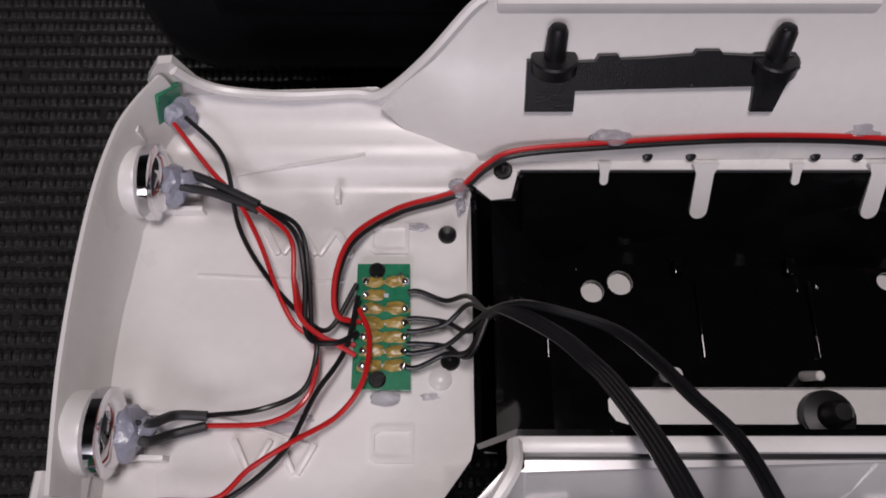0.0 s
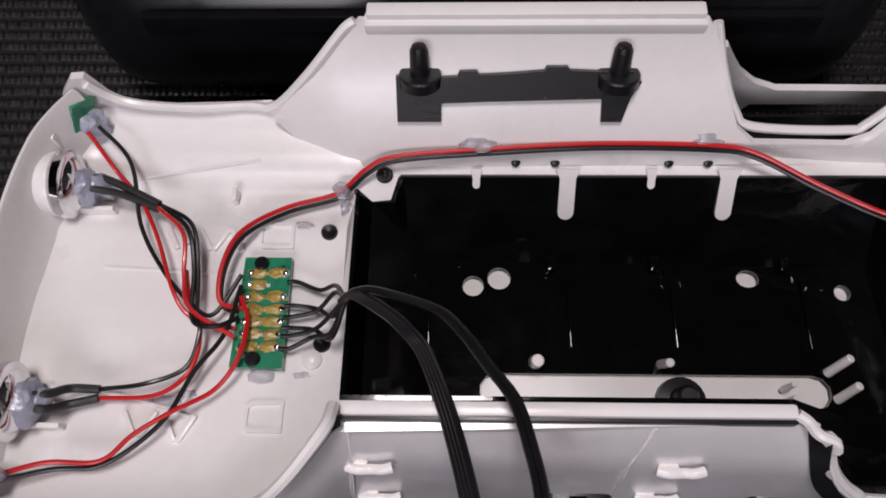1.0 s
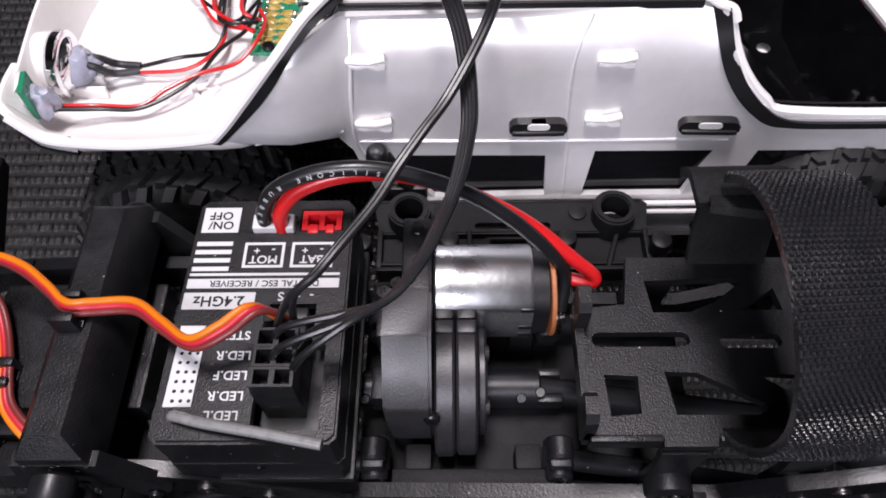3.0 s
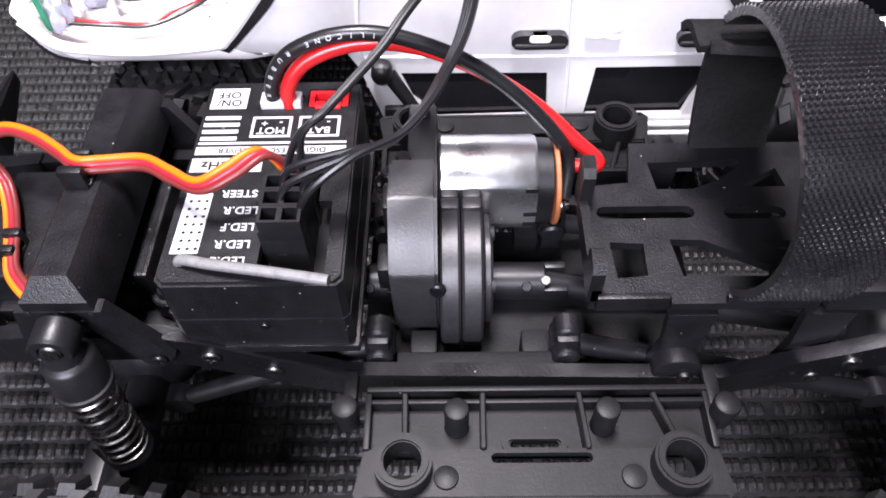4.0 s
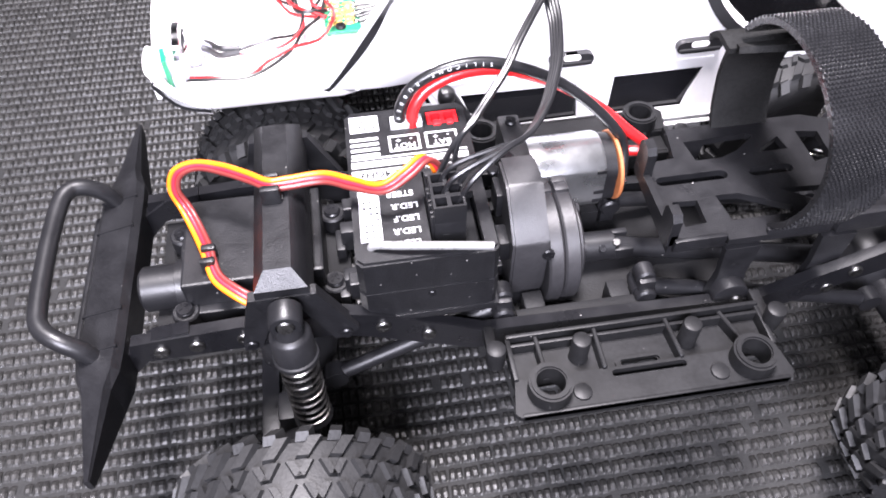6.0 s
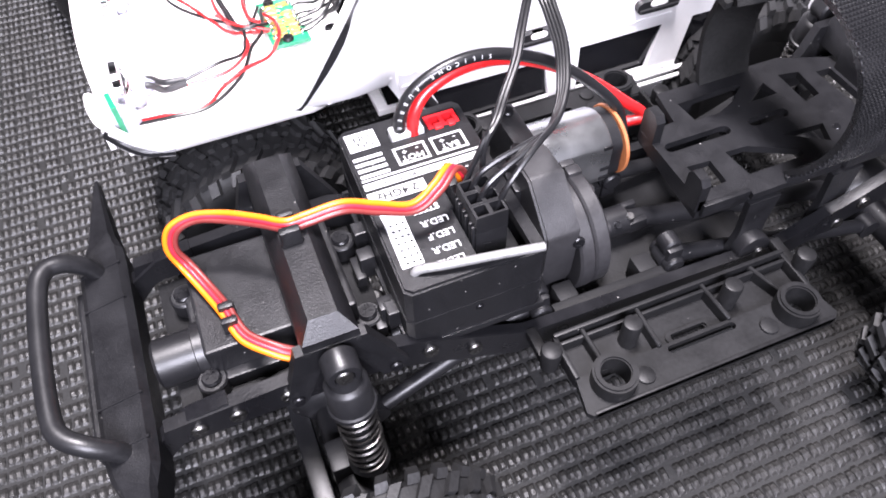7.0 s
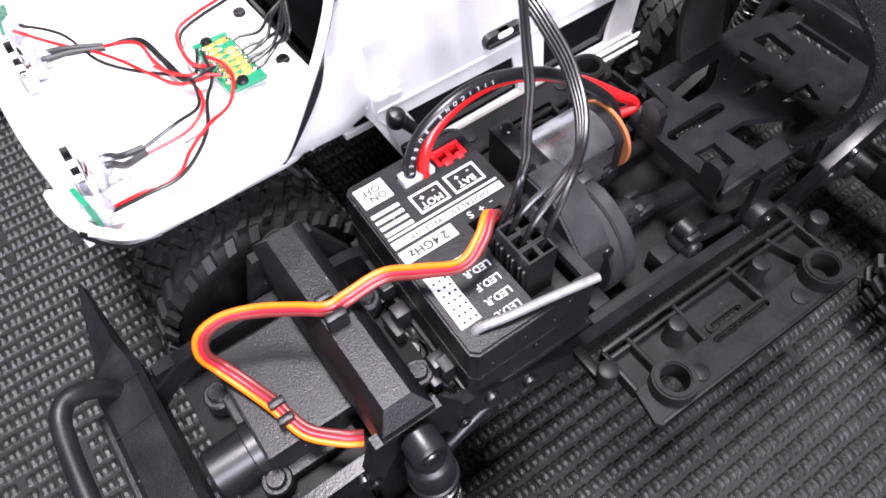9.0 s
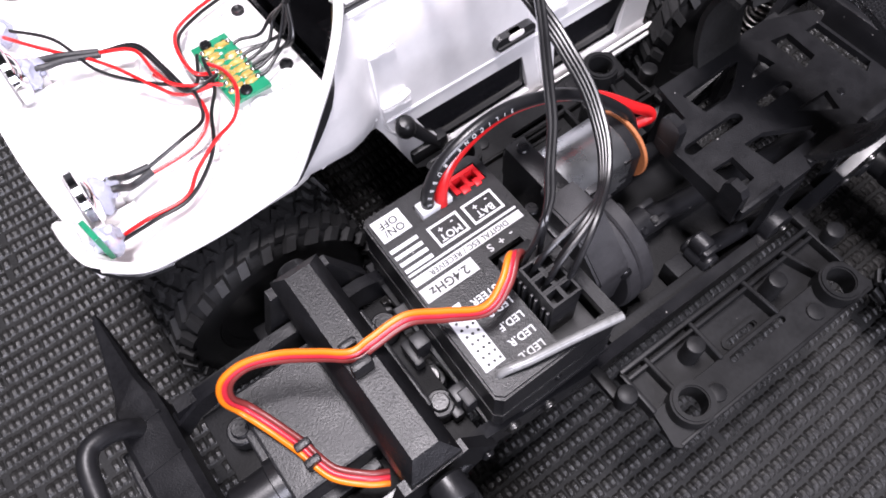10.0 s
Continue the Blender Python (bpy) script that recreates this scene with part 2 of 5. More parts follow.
# one cross-head screw, shared by all
bm = bmesh.new()
cross = [(-0.18, -0.75), (0.18, -0.75), (0.18, -0.18), (0.75, -0.18), (0.75, 0.18), (0.18, 0.18), (0.18, 0.75), (-0.18, 0.75), (-0.18, 0.18), (-0.75, 0.18), (-0.75, -0.18), (-0.18, -0.18)]
flat(bm, ring_points(0, 0, 1.15, 20), [cross], 0.35, 0.75)
lathe(bm, [(-1.0, 0.7), (-0.02, 0.7), (0, 1.35), (0.36, 1.35), (0.62, 1.12)], (0, 0, 0), (0, 0, 1), 20)
SCREW_OB = finish("screw", bm, SCREW, None)
SCREW_MESH = SCREW_OB.data
SCREW_DARK = SCREW_MESH.copy()
SCREW_DARK.materials[0] = STEEL_BLACK
bpy.data.objects.remove(SCREW_OB)


def screw(at, axis, parent, size=1.0, dark=False):
    o = new("screw", SCREW_DARK if dark else SCREW_MESH)
    o.parent = parent
    o.matrix_parent_inverse = parent.matrix_world.inverted()
    o.matrix_basis = Matrix.Translation(Vector(at) * MM) @ Vector(axis).to_track_quat("Z", "Y").to_matrix().to_4x4() @ Matrix.Rotation(at[0] * 1.7, 4, "Z") @ Matrix.Scale(size, 4)
    return o


def lettering(name, text, size, x, y, z, mat, parent, turn=180, spacing=1.0):
    cu = bpy.data.curves.new(name, "FONT")
    cu.body, cu.size, cu.align_x, cu.align_y, cu.space_character, cu.extrude = text, size, "CENTER", "CENTER", spacing, 0.01
    cu.offset = size * (0.022 if mat is BLACK else 0.014)
    tmp = new(name, cu)
    bpy.context.view_layer.update()
    me = bpy.data.meshes.new_from_object(tmp.evaluated_get(bpy.context.evaluated_depsgraph_get()))
    bpy.data.objects.remove(tmp)
    me.transform(Matrix.Scale(MM, 4) @ Matrix.Translation((x, y, z)) @ Matrix.Rotation(radians(turn), 4, "Z"))
    me.materials.clear()
    me.materials.append(mat)
    ob = new(name, me)
    ob.parent = parent
    ob.matrix_parent_inverse = parent.matrix_world.inverted()
    return ob


# ---- setting ----
def setting(name, bm, mat, label, category):
    return tagged(finish(name, bm, mat, None, smooth=False), label, category, kind="structure")


bm = bmesh.new()
block(bm, -900, 900, -900, 900, -20, -1.2)
setting("ground", bm, MAT_BASE, "dark work table under a black ribbed mat", "table")
bm = bmesh.new()
block(bm, -190, 190, -130, 260, -1.19, -0.8)
mat_ob = tagged(finish("mat", bm, MAT_BASE, None), "black woven ribbed rubber mat lying flat", "mat", kind="structure")
# strands of the weave in raised rows, too many to count
verts, faces = [], []
rng = random.Random(4)
y = -100.0
while y < 235:
    x, k = -175.0, 0
    while x < 170:
        if rng.random() > 0.015:
            w, l, h, e, lean = 0.86 + rng.uniform(-0.1, 0.06), 1.58 + rng.uniform(-0.2, 0.12), rng.uniform(-0.2, 0.08), rng.uniform(-0.13, 0.13), rng.uniform(-0.12, 0.12)
            n = len(verts)
            for b, c in ((-1.0, -0.85), (-0.62, h - 0.14), (0.0, h + 0.12), (0.62, h - 0.14), (1.0, -0.85)):
                for a, drop in ((-1, 0.4), (-0.45, 0.0), (0.45, 0.0), (1, 0.4)):
                    verts.append(((x + e + a * w + b * lean) * MM, (y + 0.5 * e + b * l) * MM, (c - (drop if c > -0.4 else 0)) * MM))
            for j in range(4):
                for i in range(3):
                    q = n + 4 * j + i
                    faces.append((q, q + 1, q + 5, q + 4))
        k += 1
        x += 1.62 + (0.35 if k % 2 == 0 else 0)
    y += 3.8
me = bpy.data.meshes.new("mat_weave")
me.from_pydata(verts, [], faces)
me.materials.append(MAT)
weave = tagged(new("mat_weave", me), "rows of small raised ribs of the black mat", "mat", kind="stuff")

# unseen walls and ceiling, added to give the glossy parts a dim room to reflect
for name, b in (("wall_north", (-900, 900, 900, 940, -20, 1500)), ("wall_south", (-900, 900, -940, -900, -20, 1500)), ("wall_east", (900, 940, -940, 940, -20, 1500)), ("wall_west", (-940, -900, -940, 940, -20, 1500)), ("ceiling", (-940, 940, -940, 940, 1500, 1540))):
    bm = bmesh.new()
    block(bm, *b)
    setting(name, bm, WALL, "plain dim grey room surface, unseen, added for reflections", "ceiling" if name == "ceiling" else "wall")

# ---- the toy truck's white body, lying on its roof ----
body = thing("upturned_toy_truck", (0, 80, 0), "white plastic toy truck body shell lying upside down on a mat", "toy truck")
NEAR_Z = [14, 24, 33, 45, 53, 67, 70, 73.8]
NEAR_Y = [48, 43.5, 41.0, 43.0, 43.4, 45.4, 46.8, 49.8]


def near_y(x, z):
    flare = interp(x, [-50, -38, -33, -29.5, -26.5], [5.2, 6.3, 5.0, 2.0, 0]) * interp(z, [48, 55, 80], [0, 1, 1])
    nose = 8 * interp(x, [-90, -84], [1, 0])
    return interp(z, NEAR_Z, NEAR_Y) - flare + nose * interp(x, [-90, -86], [1, 0.2])


def near_part(name, bm, mat, parent, label=""):
    """A part of the near side, laid into its lean towards the sill."""
    for v in bm.verts:
        k = interp(v.co.x, [-54, -31, 32, 46], [0, 1, 1, 0.35])
        z = v.co.z
        v.co.y += k * interp(z, [35, 45, 53, 66, 75], [0, 1.2, 2.5, 3.5, 4.0])
        v.co.z += k * interp(z, [35, 45, 53, 66, 75], [0, -1.0, -2.0, -2.8, -3.4])
    return part(name, bm, mat, parent, label)


# far side: its inner face leans outwards to the sill
FAR_Z = [46, 52, 57, 62, 69]
FAR_Y = [104.5, 106.5, 110.0, 114.8, 119.5]


def far_y(x, z):
    return interp(z, FAR_Z, FAR_Y) + interp(x, [-50, -40, -34], [7.0, 3.0, 0]) * interp(z, [46, 54, 66], [1, 0.6, 0]) + interp(x, [38, 44, 60], [0, 2, 1]) * interp(z, [46, 52, 60], [1, 0.5, 0])


near_outline = [(-52, 55.8), (-44, 64.5), (-38, 70.6), (-33, 73.4), (-29, 73.8), (31, 73.8), (34.5, 73), (37, 67.5), (40, 61.5), (44, 56.8), (49, 53.8), (72, 53.4), (77, 58), (81, 64), (86, 70), (93, 70), (95.5, 50), (94, 34), (88, 14), (-6, 14), (-24, 33), (-29, 47), (-31, 52), (-46, 53.2)]
win_front = [(-21.0, 45.4), (7, 45.0), (7.4, 35.4), (-14, 35.0), (-19, 40)]
win_rear = [(16.2, 46.0), (38, 46.0), (34, 35.2), (14.5, 35.2)]
win_back = [(46, 46), (84, 46), (82, 34), (42, 34)]
bm = bmesh.new()
plate(bm, near_outline, [win_front, win_rear, win_back], lambda a, b: (a, near_y(a, b) + 1.3, b), lambda a, b: (a, near_y(a, b), b), 3.0)
near_part("side_panel", bm, PEARL, body, "pearl white door side with two moulded doors")
for w in (win_front, win_rear, win_back):
    bm = bmesh.new()
    cx, cz = sum(p[0] for p in w) / len(w), sum(p[1] for p in w) / len(w)
    upright(bm, [(cx + (a - cx) * 1.06, cz + (b - cz) * 1.06) for a, b in w], [], 43.2, 43.9)
    near_part("window", bm, GLASS_DARK, body, "dark tinted side window")
# drip rails under the windows, two white ridges
for z, y in ((34.0, 40.2), (32.2, 39.6)):
    bm = bmesh.new()
    wire(bm, [(-16, y + 0.4, z), (10, y, z), (50, y, z), (86, y + 0.4, z)], 0.55, 8, 3)
    near_part("drip_rail", bm, WHITE, body)
# outer far side, seen only from behind
far_outline = [(max(x, -33.0), min(14 + (z - 14) * 0.8, 43.5 if x < -29.5 else 99)) for x, z in near_outline if x > -45]
bm = bmesh.new()
fo = [[(x, 14 + (z - 14) * 0.8) for x, z in w] for w in (win_front, win_rear, win_back)]
plate(bm, far_outline, fo, lambda a, b: (a, 165.5 - near_y(0, b), b), lambda a, b: (a, 167 - near_y(0, b), b), 4.0)
part("side_panel", bm, WHITE, body)
for w in fo:
    bm = bmesh.new()
    cx, cz = sum(p[0] for p in w) / len(w), sum(p[1] for p in w) / len(w)
    upright(bm, [(cx + (a - cx) * 1.06, cz + (b - cz) * 1.06) for a, b in w], [], 120.2, 120.8)
    part("window", bm, GLASS_DARK, body, "dark tinted side window")
# inner face of the far side
far_in = [(-47.4, 53.4), (-40, 60.5), (-32, 68), (-30, 70), (28.5, 70), (30.6, 67.5), (33.6, 60), (36.6, 54.6), (40.5, 51.8), (57, 51.2), (61, 53), (72, 63), (78, 71), (92, 71), (92, 47), (66, 46.3), (-34, 46.3), (-38, 46.6), (-43.5, 49.5)]
bm = bmesh.new()
plate(bm, far_in, [], lambda a, b: (a, far_y(a, b) + 1.4, b - 0.4), lambda a, b: (a, far_y(a, b), b), 2.5)
part("inner_panel", bm, WHITE, body, "white inner side wall with a smooth slope")
# ledge between the far wall and the black cabin floor
bm = bmesh.new()
flat(bm, [(-34, 102.6), (-24, 102.9), (-24, 103.2), (66, 103.2), (66, 106), (-34, 106)], [], 45.0, 46.8)
part("ledge", bm, WHITE, body)
# ridged sill caps
bm = bmesh.new()
block(bm, -29, 28.2, 118.6, 121.6, 67.0, 70.0, 0.5)
block(bm, -28.6, 27.8, 119.8, 122.6, 69.6, 71.2, 0.5)
part("sill", bm, WHITE, body, "white ridged sill strip")
bm = bmesh.new()
block(bm, -29, 31, 50.0, 52.0, 74.6, 76.0, 0.6)
near_part("sill", bm, WHITE, body, "white smooth sill strip")
bm = bmesh.new()
wire(bm, [(31, 50.8, 75.2), (32.4, 49.8, 75.0), (33.2, 48.4, 75.2), (35.2, 48.0, 74.4), (36, 47.4, 72.5)], 0.8, 8, 6)
near_part("sill_end", bm, WHITE, body)
# black strip that puts the shade of the gap below the sill into colour
bm = bmesh.new()
block(bm, -29.2, 31.2, 49.5, 51.2, 71.6, 75.0, 0.3)
near_part("sill_gap_shade", bm, TRIM, body, "black strip standing for the shaded gap under the sill")
# black wheel-arch trims on both ends of the doors
for pts, dx, dz in (([(-52, 38.2, 55.6), (-44, 39.1, 64.2), (-38, 40.2, 72.0), (-33, 42.6, 77.2), (-29.2, 47.8, 77.8)], 1.3, -1.2), ([(34.6, 47.8, 75.2), (37.0, 46.2, 67.4), (40.0, 45.0, 61.6), (44.0, 44.0, 56.9), (49, 43.4, 53.8), (58, 43.2, 53.2), (74, 43.2, 53.2)], -2.0, -1.5)):
    bm = bmesh.new()
    edge = smooth_path(pts, 6)
    rows_ = []
    for p in edge:
        q = (p.x + dx * (0.35 if p.x > 50 else 1), 0, p.z + dz)
        inner_y = min(near_y(q[0], q[2]) - 0.5, p.y + 1.4)
        rows_.append([bm.verts.new(v) for v in ((p.x, p.y - 0.5, p.z), (p.x, p.y + 1.2, p.z - 0.3), (q[0], inner_y + 1.6, q[2]), (q[0], inner_y, q[2]))])
    for a, b in zip(rows_, rows_[1:]):
        for k in range(4):
            bm.faces.new((a[k], a[(k + 1) % 4], b[(k + 1) % 4], b[k]))
    bm.faces.new(rows_[0])
    bm.faces.new(rows_[-1][::-1])
    near_part("arch_trim", bm, TRIM, body, "black wheel arch trim")
bm = bmesh.new()
wire(bm, [(34.6, 48.4, 74.4), (37.2, 47, 67.2), (40.2, 46, 61.8), (44.2, 45.2, 57.2), (49, 44.6, 54.6), (72, 44.6, 54.2), (77, 45, 58.5), (82, 47, 65)], 1.0, 8, 6)
near_part("arch_lip", bm, WHITE, body)
# moulded door seams
for pts in ([(-27.4, 73), (-27.6, 66), (-28.4, 54), (-27.5, 47), (-24.5, 43)], [(13.2, 73), (10.5, 66), (10.4, 54), (11, 47), (11, 35)], [(-27.5, 49.3), (5, 48.8), (40, 48.8)], [(-45, 54.0), (-30, 53.6)]):
    bm = bmesh.new()
    wire(bm, [(x, near_y(x, z) - 0.02, z) for x, z in pts], 0.28, 6, 6)
    near_part("door_seam", bm, PEARL, body)
for x, z in ((-25.0, 66.6), (-24.6, 53.4), (17.4, 66.4), (16.6, 54.0)):
    bm = bmesh.new()
    y = near_y(x, z)
    wire(bm, [(x - 3.1, y - 0.5, z + 0.5), (x - 1.6, y - 0.9, z + 0.75), (x + 0.4, y - 0.8, z + 0.55), (x + 1.8, y - 0.9, z + 0.95), (x + 3.2, y - 0.6, z + 1.1)], 0.72, 10, 5)
    wire(bm, [(x - 2.9, y - 0.5, z - 0.4), (x - 1.4, y - 0.8, z - 0.55), (x + 0.4, y - 0.7, z - 0.4), (x + 1.8, y - 0.8, z - 0.8), (x + 3.1, y - 0.5, z - 1.0)], 0.6, 10, 5)
    block(bm, x - 3.0, x - 0.2, y - 0.7, y + 0.4, z - 0.8, z + 1.0, 0.3)
    near_part("hinge", bm, WHITE, body, "white moulded door hinge")
for x in (5.1, 35.6):
    bm = bmesh.new()
    z, y = 52.9, near_y(x, 53)
    upright(bm, slot_points(x - 3.7, x + 3.7, z - 0.1, 1.6), [], y - 1.5, y + 0.4)
    block(bm, x - 4.8, x + 4.8, y - 2.0, y - 0.6, z - 1.3, z - 0.3, 0.4)
    h = near_part("door_handle", bm, TRIM, body, "black glossy door handle")
    bm = bmesh.new()
    upright(bm, slot_points(x - 1.3, x + 1.3, z + 0.75, 0.75), [], y - 1.7, y - 0.2)
    near_part("grip", bm, WHITE, h)
bm = bmesh.new()
lathe(bm, [(0, 0.6), (0.6, 1.8), (1.6, 2.1), (3.8, 2.0), (4.8, 1.4), (5.1, 0.4)], (-24.6, 42.0, 44.8), (0.05, -0.3, 1), 16)
rod(bm, (-23.5, 43, 45.5), (-18, 41.5, 36.5), 1.6, 10, 1.2)
block(bm, -24.6, -15.4, 40.6, 44.2, 34.6, 38.4, 0.7)
near_part("wing_mirror", bm, BLACK_SMOOTH, body, "black wing mirror")
# roof, bonnet underside, windscreen, tail: they close the shell
bm = bmesh.new()
flat(bm, [(-6, 47), (88, 47), (88, 118), (-6, 118)], [], 12.4, 14.2)
part("roof", bm, WHITE, body)
bm = bmesh.new()
for x in (5, 45, 80):
    block(bm, x - 2, x + 2, 50, 115, 0.1, 12.4, 1)
for y in (54, 82, 111):
    block(bm, 0, 85, y - 2, y + 2, 6, 9, 1)
part("roof_rack", bm, BLACK, body, "black roof rack under the roof")
bm = bmesh.new()
plate(bm, [(-6, 47), (-6, 118), (-29, 120), (-29, 45)], [], lambda a, b: (a, b, 14 + (-6 - a) * 1.36), lambda a, b: (a, b, 15.2 + (-6 - a) * 1.36))
part("windscreen", bm, GLASS_DARK, body, "dark tinted windscreen")
bm = bmesh.new()
plate(bm, [(48, 14), (117, 14), (121, 70), (46, 70)], [], lambda a, b: (94.5, a, b), lambda a, b: (93, a, b))
part("tailgate", bm, WHITE, body)
# bonnet tray: shallow trough between the wings
HY = [38.0, 39.0, 41.5, 46.0, 52.0, 60.0, 70.0, 82.0, 89.0, 92.0, 95.5, 98.5, 101.8, 104.0, 108.0, 112.0, 113.6, 115.2]
HZ = [56.2, 54.2, 52.0, 50.2, 49.2, 48.6, 48.2, 47.4, 47.3, 47.5, 45.9, 45.1, 45.9, 48.8, 49.2, 50.2, 52.0, 53.4]


def bonnet_z(x, y):
    z = interp(y, HY, HZ)
    if x < -78:
        z += 3.0 * ((-78 - x) / 10) ** 2 * interp(y, [38, 50, 100, 112], [2.2, 1, 1, 2.0])
    return z


bm = bmesh.new()
bonnet_outline = [(-88.2, 82), (-88, 64), (-87, 52), (-86, 44), (-82, 39.2), (-77, 38), (-52, 38), (-48, 40.5), (-40, 46.0), (-33, 55.5), (-32.4, 58), (-32.4, 99), (-30, 103), (-33, 107.5), (-40, 112), (-48, 115.2), (-55, 115.0), (-66, 114.8), (-77, 115.2), (-82, 115.2), (-85, 108), (-87.5, 98)]
plate(bm, bonnet_outline, [], lambda a, b: (a, b, bonnet_z(a, b) - 1.5), lambda a, b: (a, b, bonnet_z(a, b)), 2.0)
part("bonnet", bm, WHITE, body, "white bonnet seen from inside")
# nose wall with rounded corners
nose = smooth_path([(-81.5, 112.6, 0), (-84, 108.5, 0), (-86.2, 103, 0), (-87.8, 94, 0), (-88.4, 82, 0), (-88.2, 68, 0), (-87.4, 58, 0), (-86.4, 50, 0)], 6)
bm = bmesh.new()
rows = []
for p in nose:
    t = interp(p.y, [50, 56, 100, 103, 113], [61.6, 61.4, 61.4, 61.4, 60.6])
    rows.append([bm.verts.new((p.x + dx, p.y, z)) for dx, z in ((4.2, 47.0), (2.6, 49.5), (1.3, 54), (0.7, t - 1), (0.3, t), (-0.4, t - 0.2), (-0.7, t - 2), (-0.6, 54), (0.6, 45), (3.5, 45))])
for a, b in zip(rows, rows[1:]):
    for k in range(10):
        bm.faces.new((a[k], a[(k + 1) % 10], b[(k + 1) % 10], b[k]))
bm.faces.new(rows[0])
bm.faces.new(rows[-1][::-1])
part("nose_wall", bm, WHITE, body, "white curved nose wall")
# bumper corners that hold the lamp boards
bm = bmesh.new()
corner = smooth_path([(-89.4, 53.0, 60.4), (-89.0, 48.0, 61.2), (-87.8, 42.4, 62.0), (-86.2, 40.2, 61.6), (-83.4, 39.0, 59.2), (-80.6, 38.5, 57.0), (-77.0, 38.1, 56.2)], 5)
ring = []
for i, p in enumerate(corner):
    d = corner[min(i + 1, len(corner) - 1)] - corner[max(i - 1, 0)]
    out = Vector((d.y, -d.x, 0)).normalized()
    ring.append([bm.verts.new(v) for v in ((p.x - 3.6 * out.x, p.y - 3.6 * out.y, p.z - 7), (p.x - 0.3 * out.x, p.y - 0.3 * out.y, p.z - 1.6), (p.x, p.y, p.z - 0.6), (p.x - 0.5 * out.x, p.y - 0.5 * out.y, p.z), (p.x - 1.3 * out.x, p.y - 1.3 * out.y, p.z), (p.x - 1.8 * out.x, p.y - 1.8 * out.y, p.z - 0.6), (p.x - 4.4 * out.x, p.y - 4.4 * out.y, p.z - 7))])
for a, b in zip(ring, ring[1:]):
    for k in range(7):
        bm.faces.new((a[k], a[(k + 1) % 7], b[(k + 1) % 7], b[k]))
bm.faces.new(ring[0])
bm.faces.new(ring[-1][::-1])
plate(bm, [(43.2, 53.6), (49.6, 53.6), (49.6, 60.0), (43.2, 60.0)], [[(44.1, 54.5), (48.7, 54.5), (48.7, 59.1), (44.1, 59.1)]], lambda a, b: (-87.4, a, b), lambda a, b: (-86.4, a, b))
part("nose_corner", bm, WHITE, body)
bm = bmesh.new()
plate(bm, [(-84.4, 50), (-83.4, 60), (-81.2, 62.4), (-79.4, 61.6), (-77.4, 56), (-74, 52), (-74, 49)], [], lambda a, b: (a, 115.6 - interp(a, [-84, -80], [2.5, 0]), b), lambda a, b: (a, 114.2 - interp(a, [-84, -80], [2.5, 0]), b), 2)
block(bm, -86.0, -84.4, 104, 110.5, 48, 58.0, 0.7)
part("nose_corner", bm, WHITE, body)
bm = bmesh.new()
wire(bm, [(-86.6, 43.4, 57.4), (-84.8, 41.0, 57.0), (-81.4, 39.6, 54.4), (-76, 39.2, 53.0)], 1.2, 8, 5)
part("bumper_edge", bm, TRIM, body, "black bumper edge")
# arch lips
for pts in ([(-85.4, 39.8, 60.8), (-81.2, 38.6, 57.2), (-77.0, 38.2, 56.0), (-66, 37.9, 55.4), (-53, 38.2, 56.2), (-50, 38.2, 57.8), (-44.2, 39.2, 64.8), (-38.2, 40.3, 72.6), (-33.4, 42.8, 78), (-29.6, 47.6, 79.2), (-29, 51, 77)],
            [(-79.6, 114, 60), (-77, 114.2, 56), (-72, 113.8, 54), (-62, 113.4, 53.4), (-52, 114, 53.2), (-47, 113.4, 54.0), (-40, 114.9, 61), (-33, 119.0, 68), (-30.6, 120, 69.6)],
            [(30.0, 120, 69), (33.0, 116, 61), (36.4, 112, 54.8), (40.6, 110.4, 51.9), (57, 110, 51.4), (61, 110.6, 53.2), (71, 116.4, 62.5), (77, 120, 68)]):
    bm = bmesh.new()
    wire(bm, pts, 0.9, 8, 6)
    (near_part if pts[0][1] < 80 else part)("arch_lip", bm, WHITE, body)
# moulded details of the bonnet's inside
for x, y in ((-45.5, 90.2), (-44.2, 57.6)):
    bm = bmesh.new()
    base = bonnet_z(x, y)
    outline = [(x - 3.4, y - 2.0), (x - 2.4, y - 2.6), (x + 3, y - 2.6), (x + 3, y + 2.6), (x - 2.2, y + 2.6), (x - 3.4, y + 1.8)]
    inner = [(x + (a - x) * 0.80, y + (b - y) * 0.76) for a, b in outline]
    plate(bm, outline, [inner], lambda a, b: (a, b, bonnet_z(a, b) - 0.3), lambda a, b: (a, b, bonnet_z(a, b) + 0.5))
    part("moulded_rim", bm, WHITE, body)
for x, y, turn in ((-64.5, 89.6, 0.5), (-61.4, 89.6, -0.55), (-58.6, 89.4, 0.55), (-55.6, 89.4, -0.55), (-52.8, 89.2, 0.5), (-66.0, 56.2, 0.5), (-63.0, 56.2, -0.5), (-59.4, 55.6, 0.5), (-56.6, 55.6, -0.5)):
    bm = bmesh.new()
    block(bm, -0.55, 0.55, -2.5, 2.5, -0.6, 0.8, 0.4, 2, Matrix.Translation((x, y, bonnet_z(x, y))) @ Matrix.Rotation(turn, 4, "Z"))
    part("moulded_rib", bm, WHITE, body)
bm = bmesh.new()
block(bm, -55.0, -54.0, 97.2, 99.8, 45.5, 48.0, 0.3)
part("moulded_pin", bm, WHITE, body)
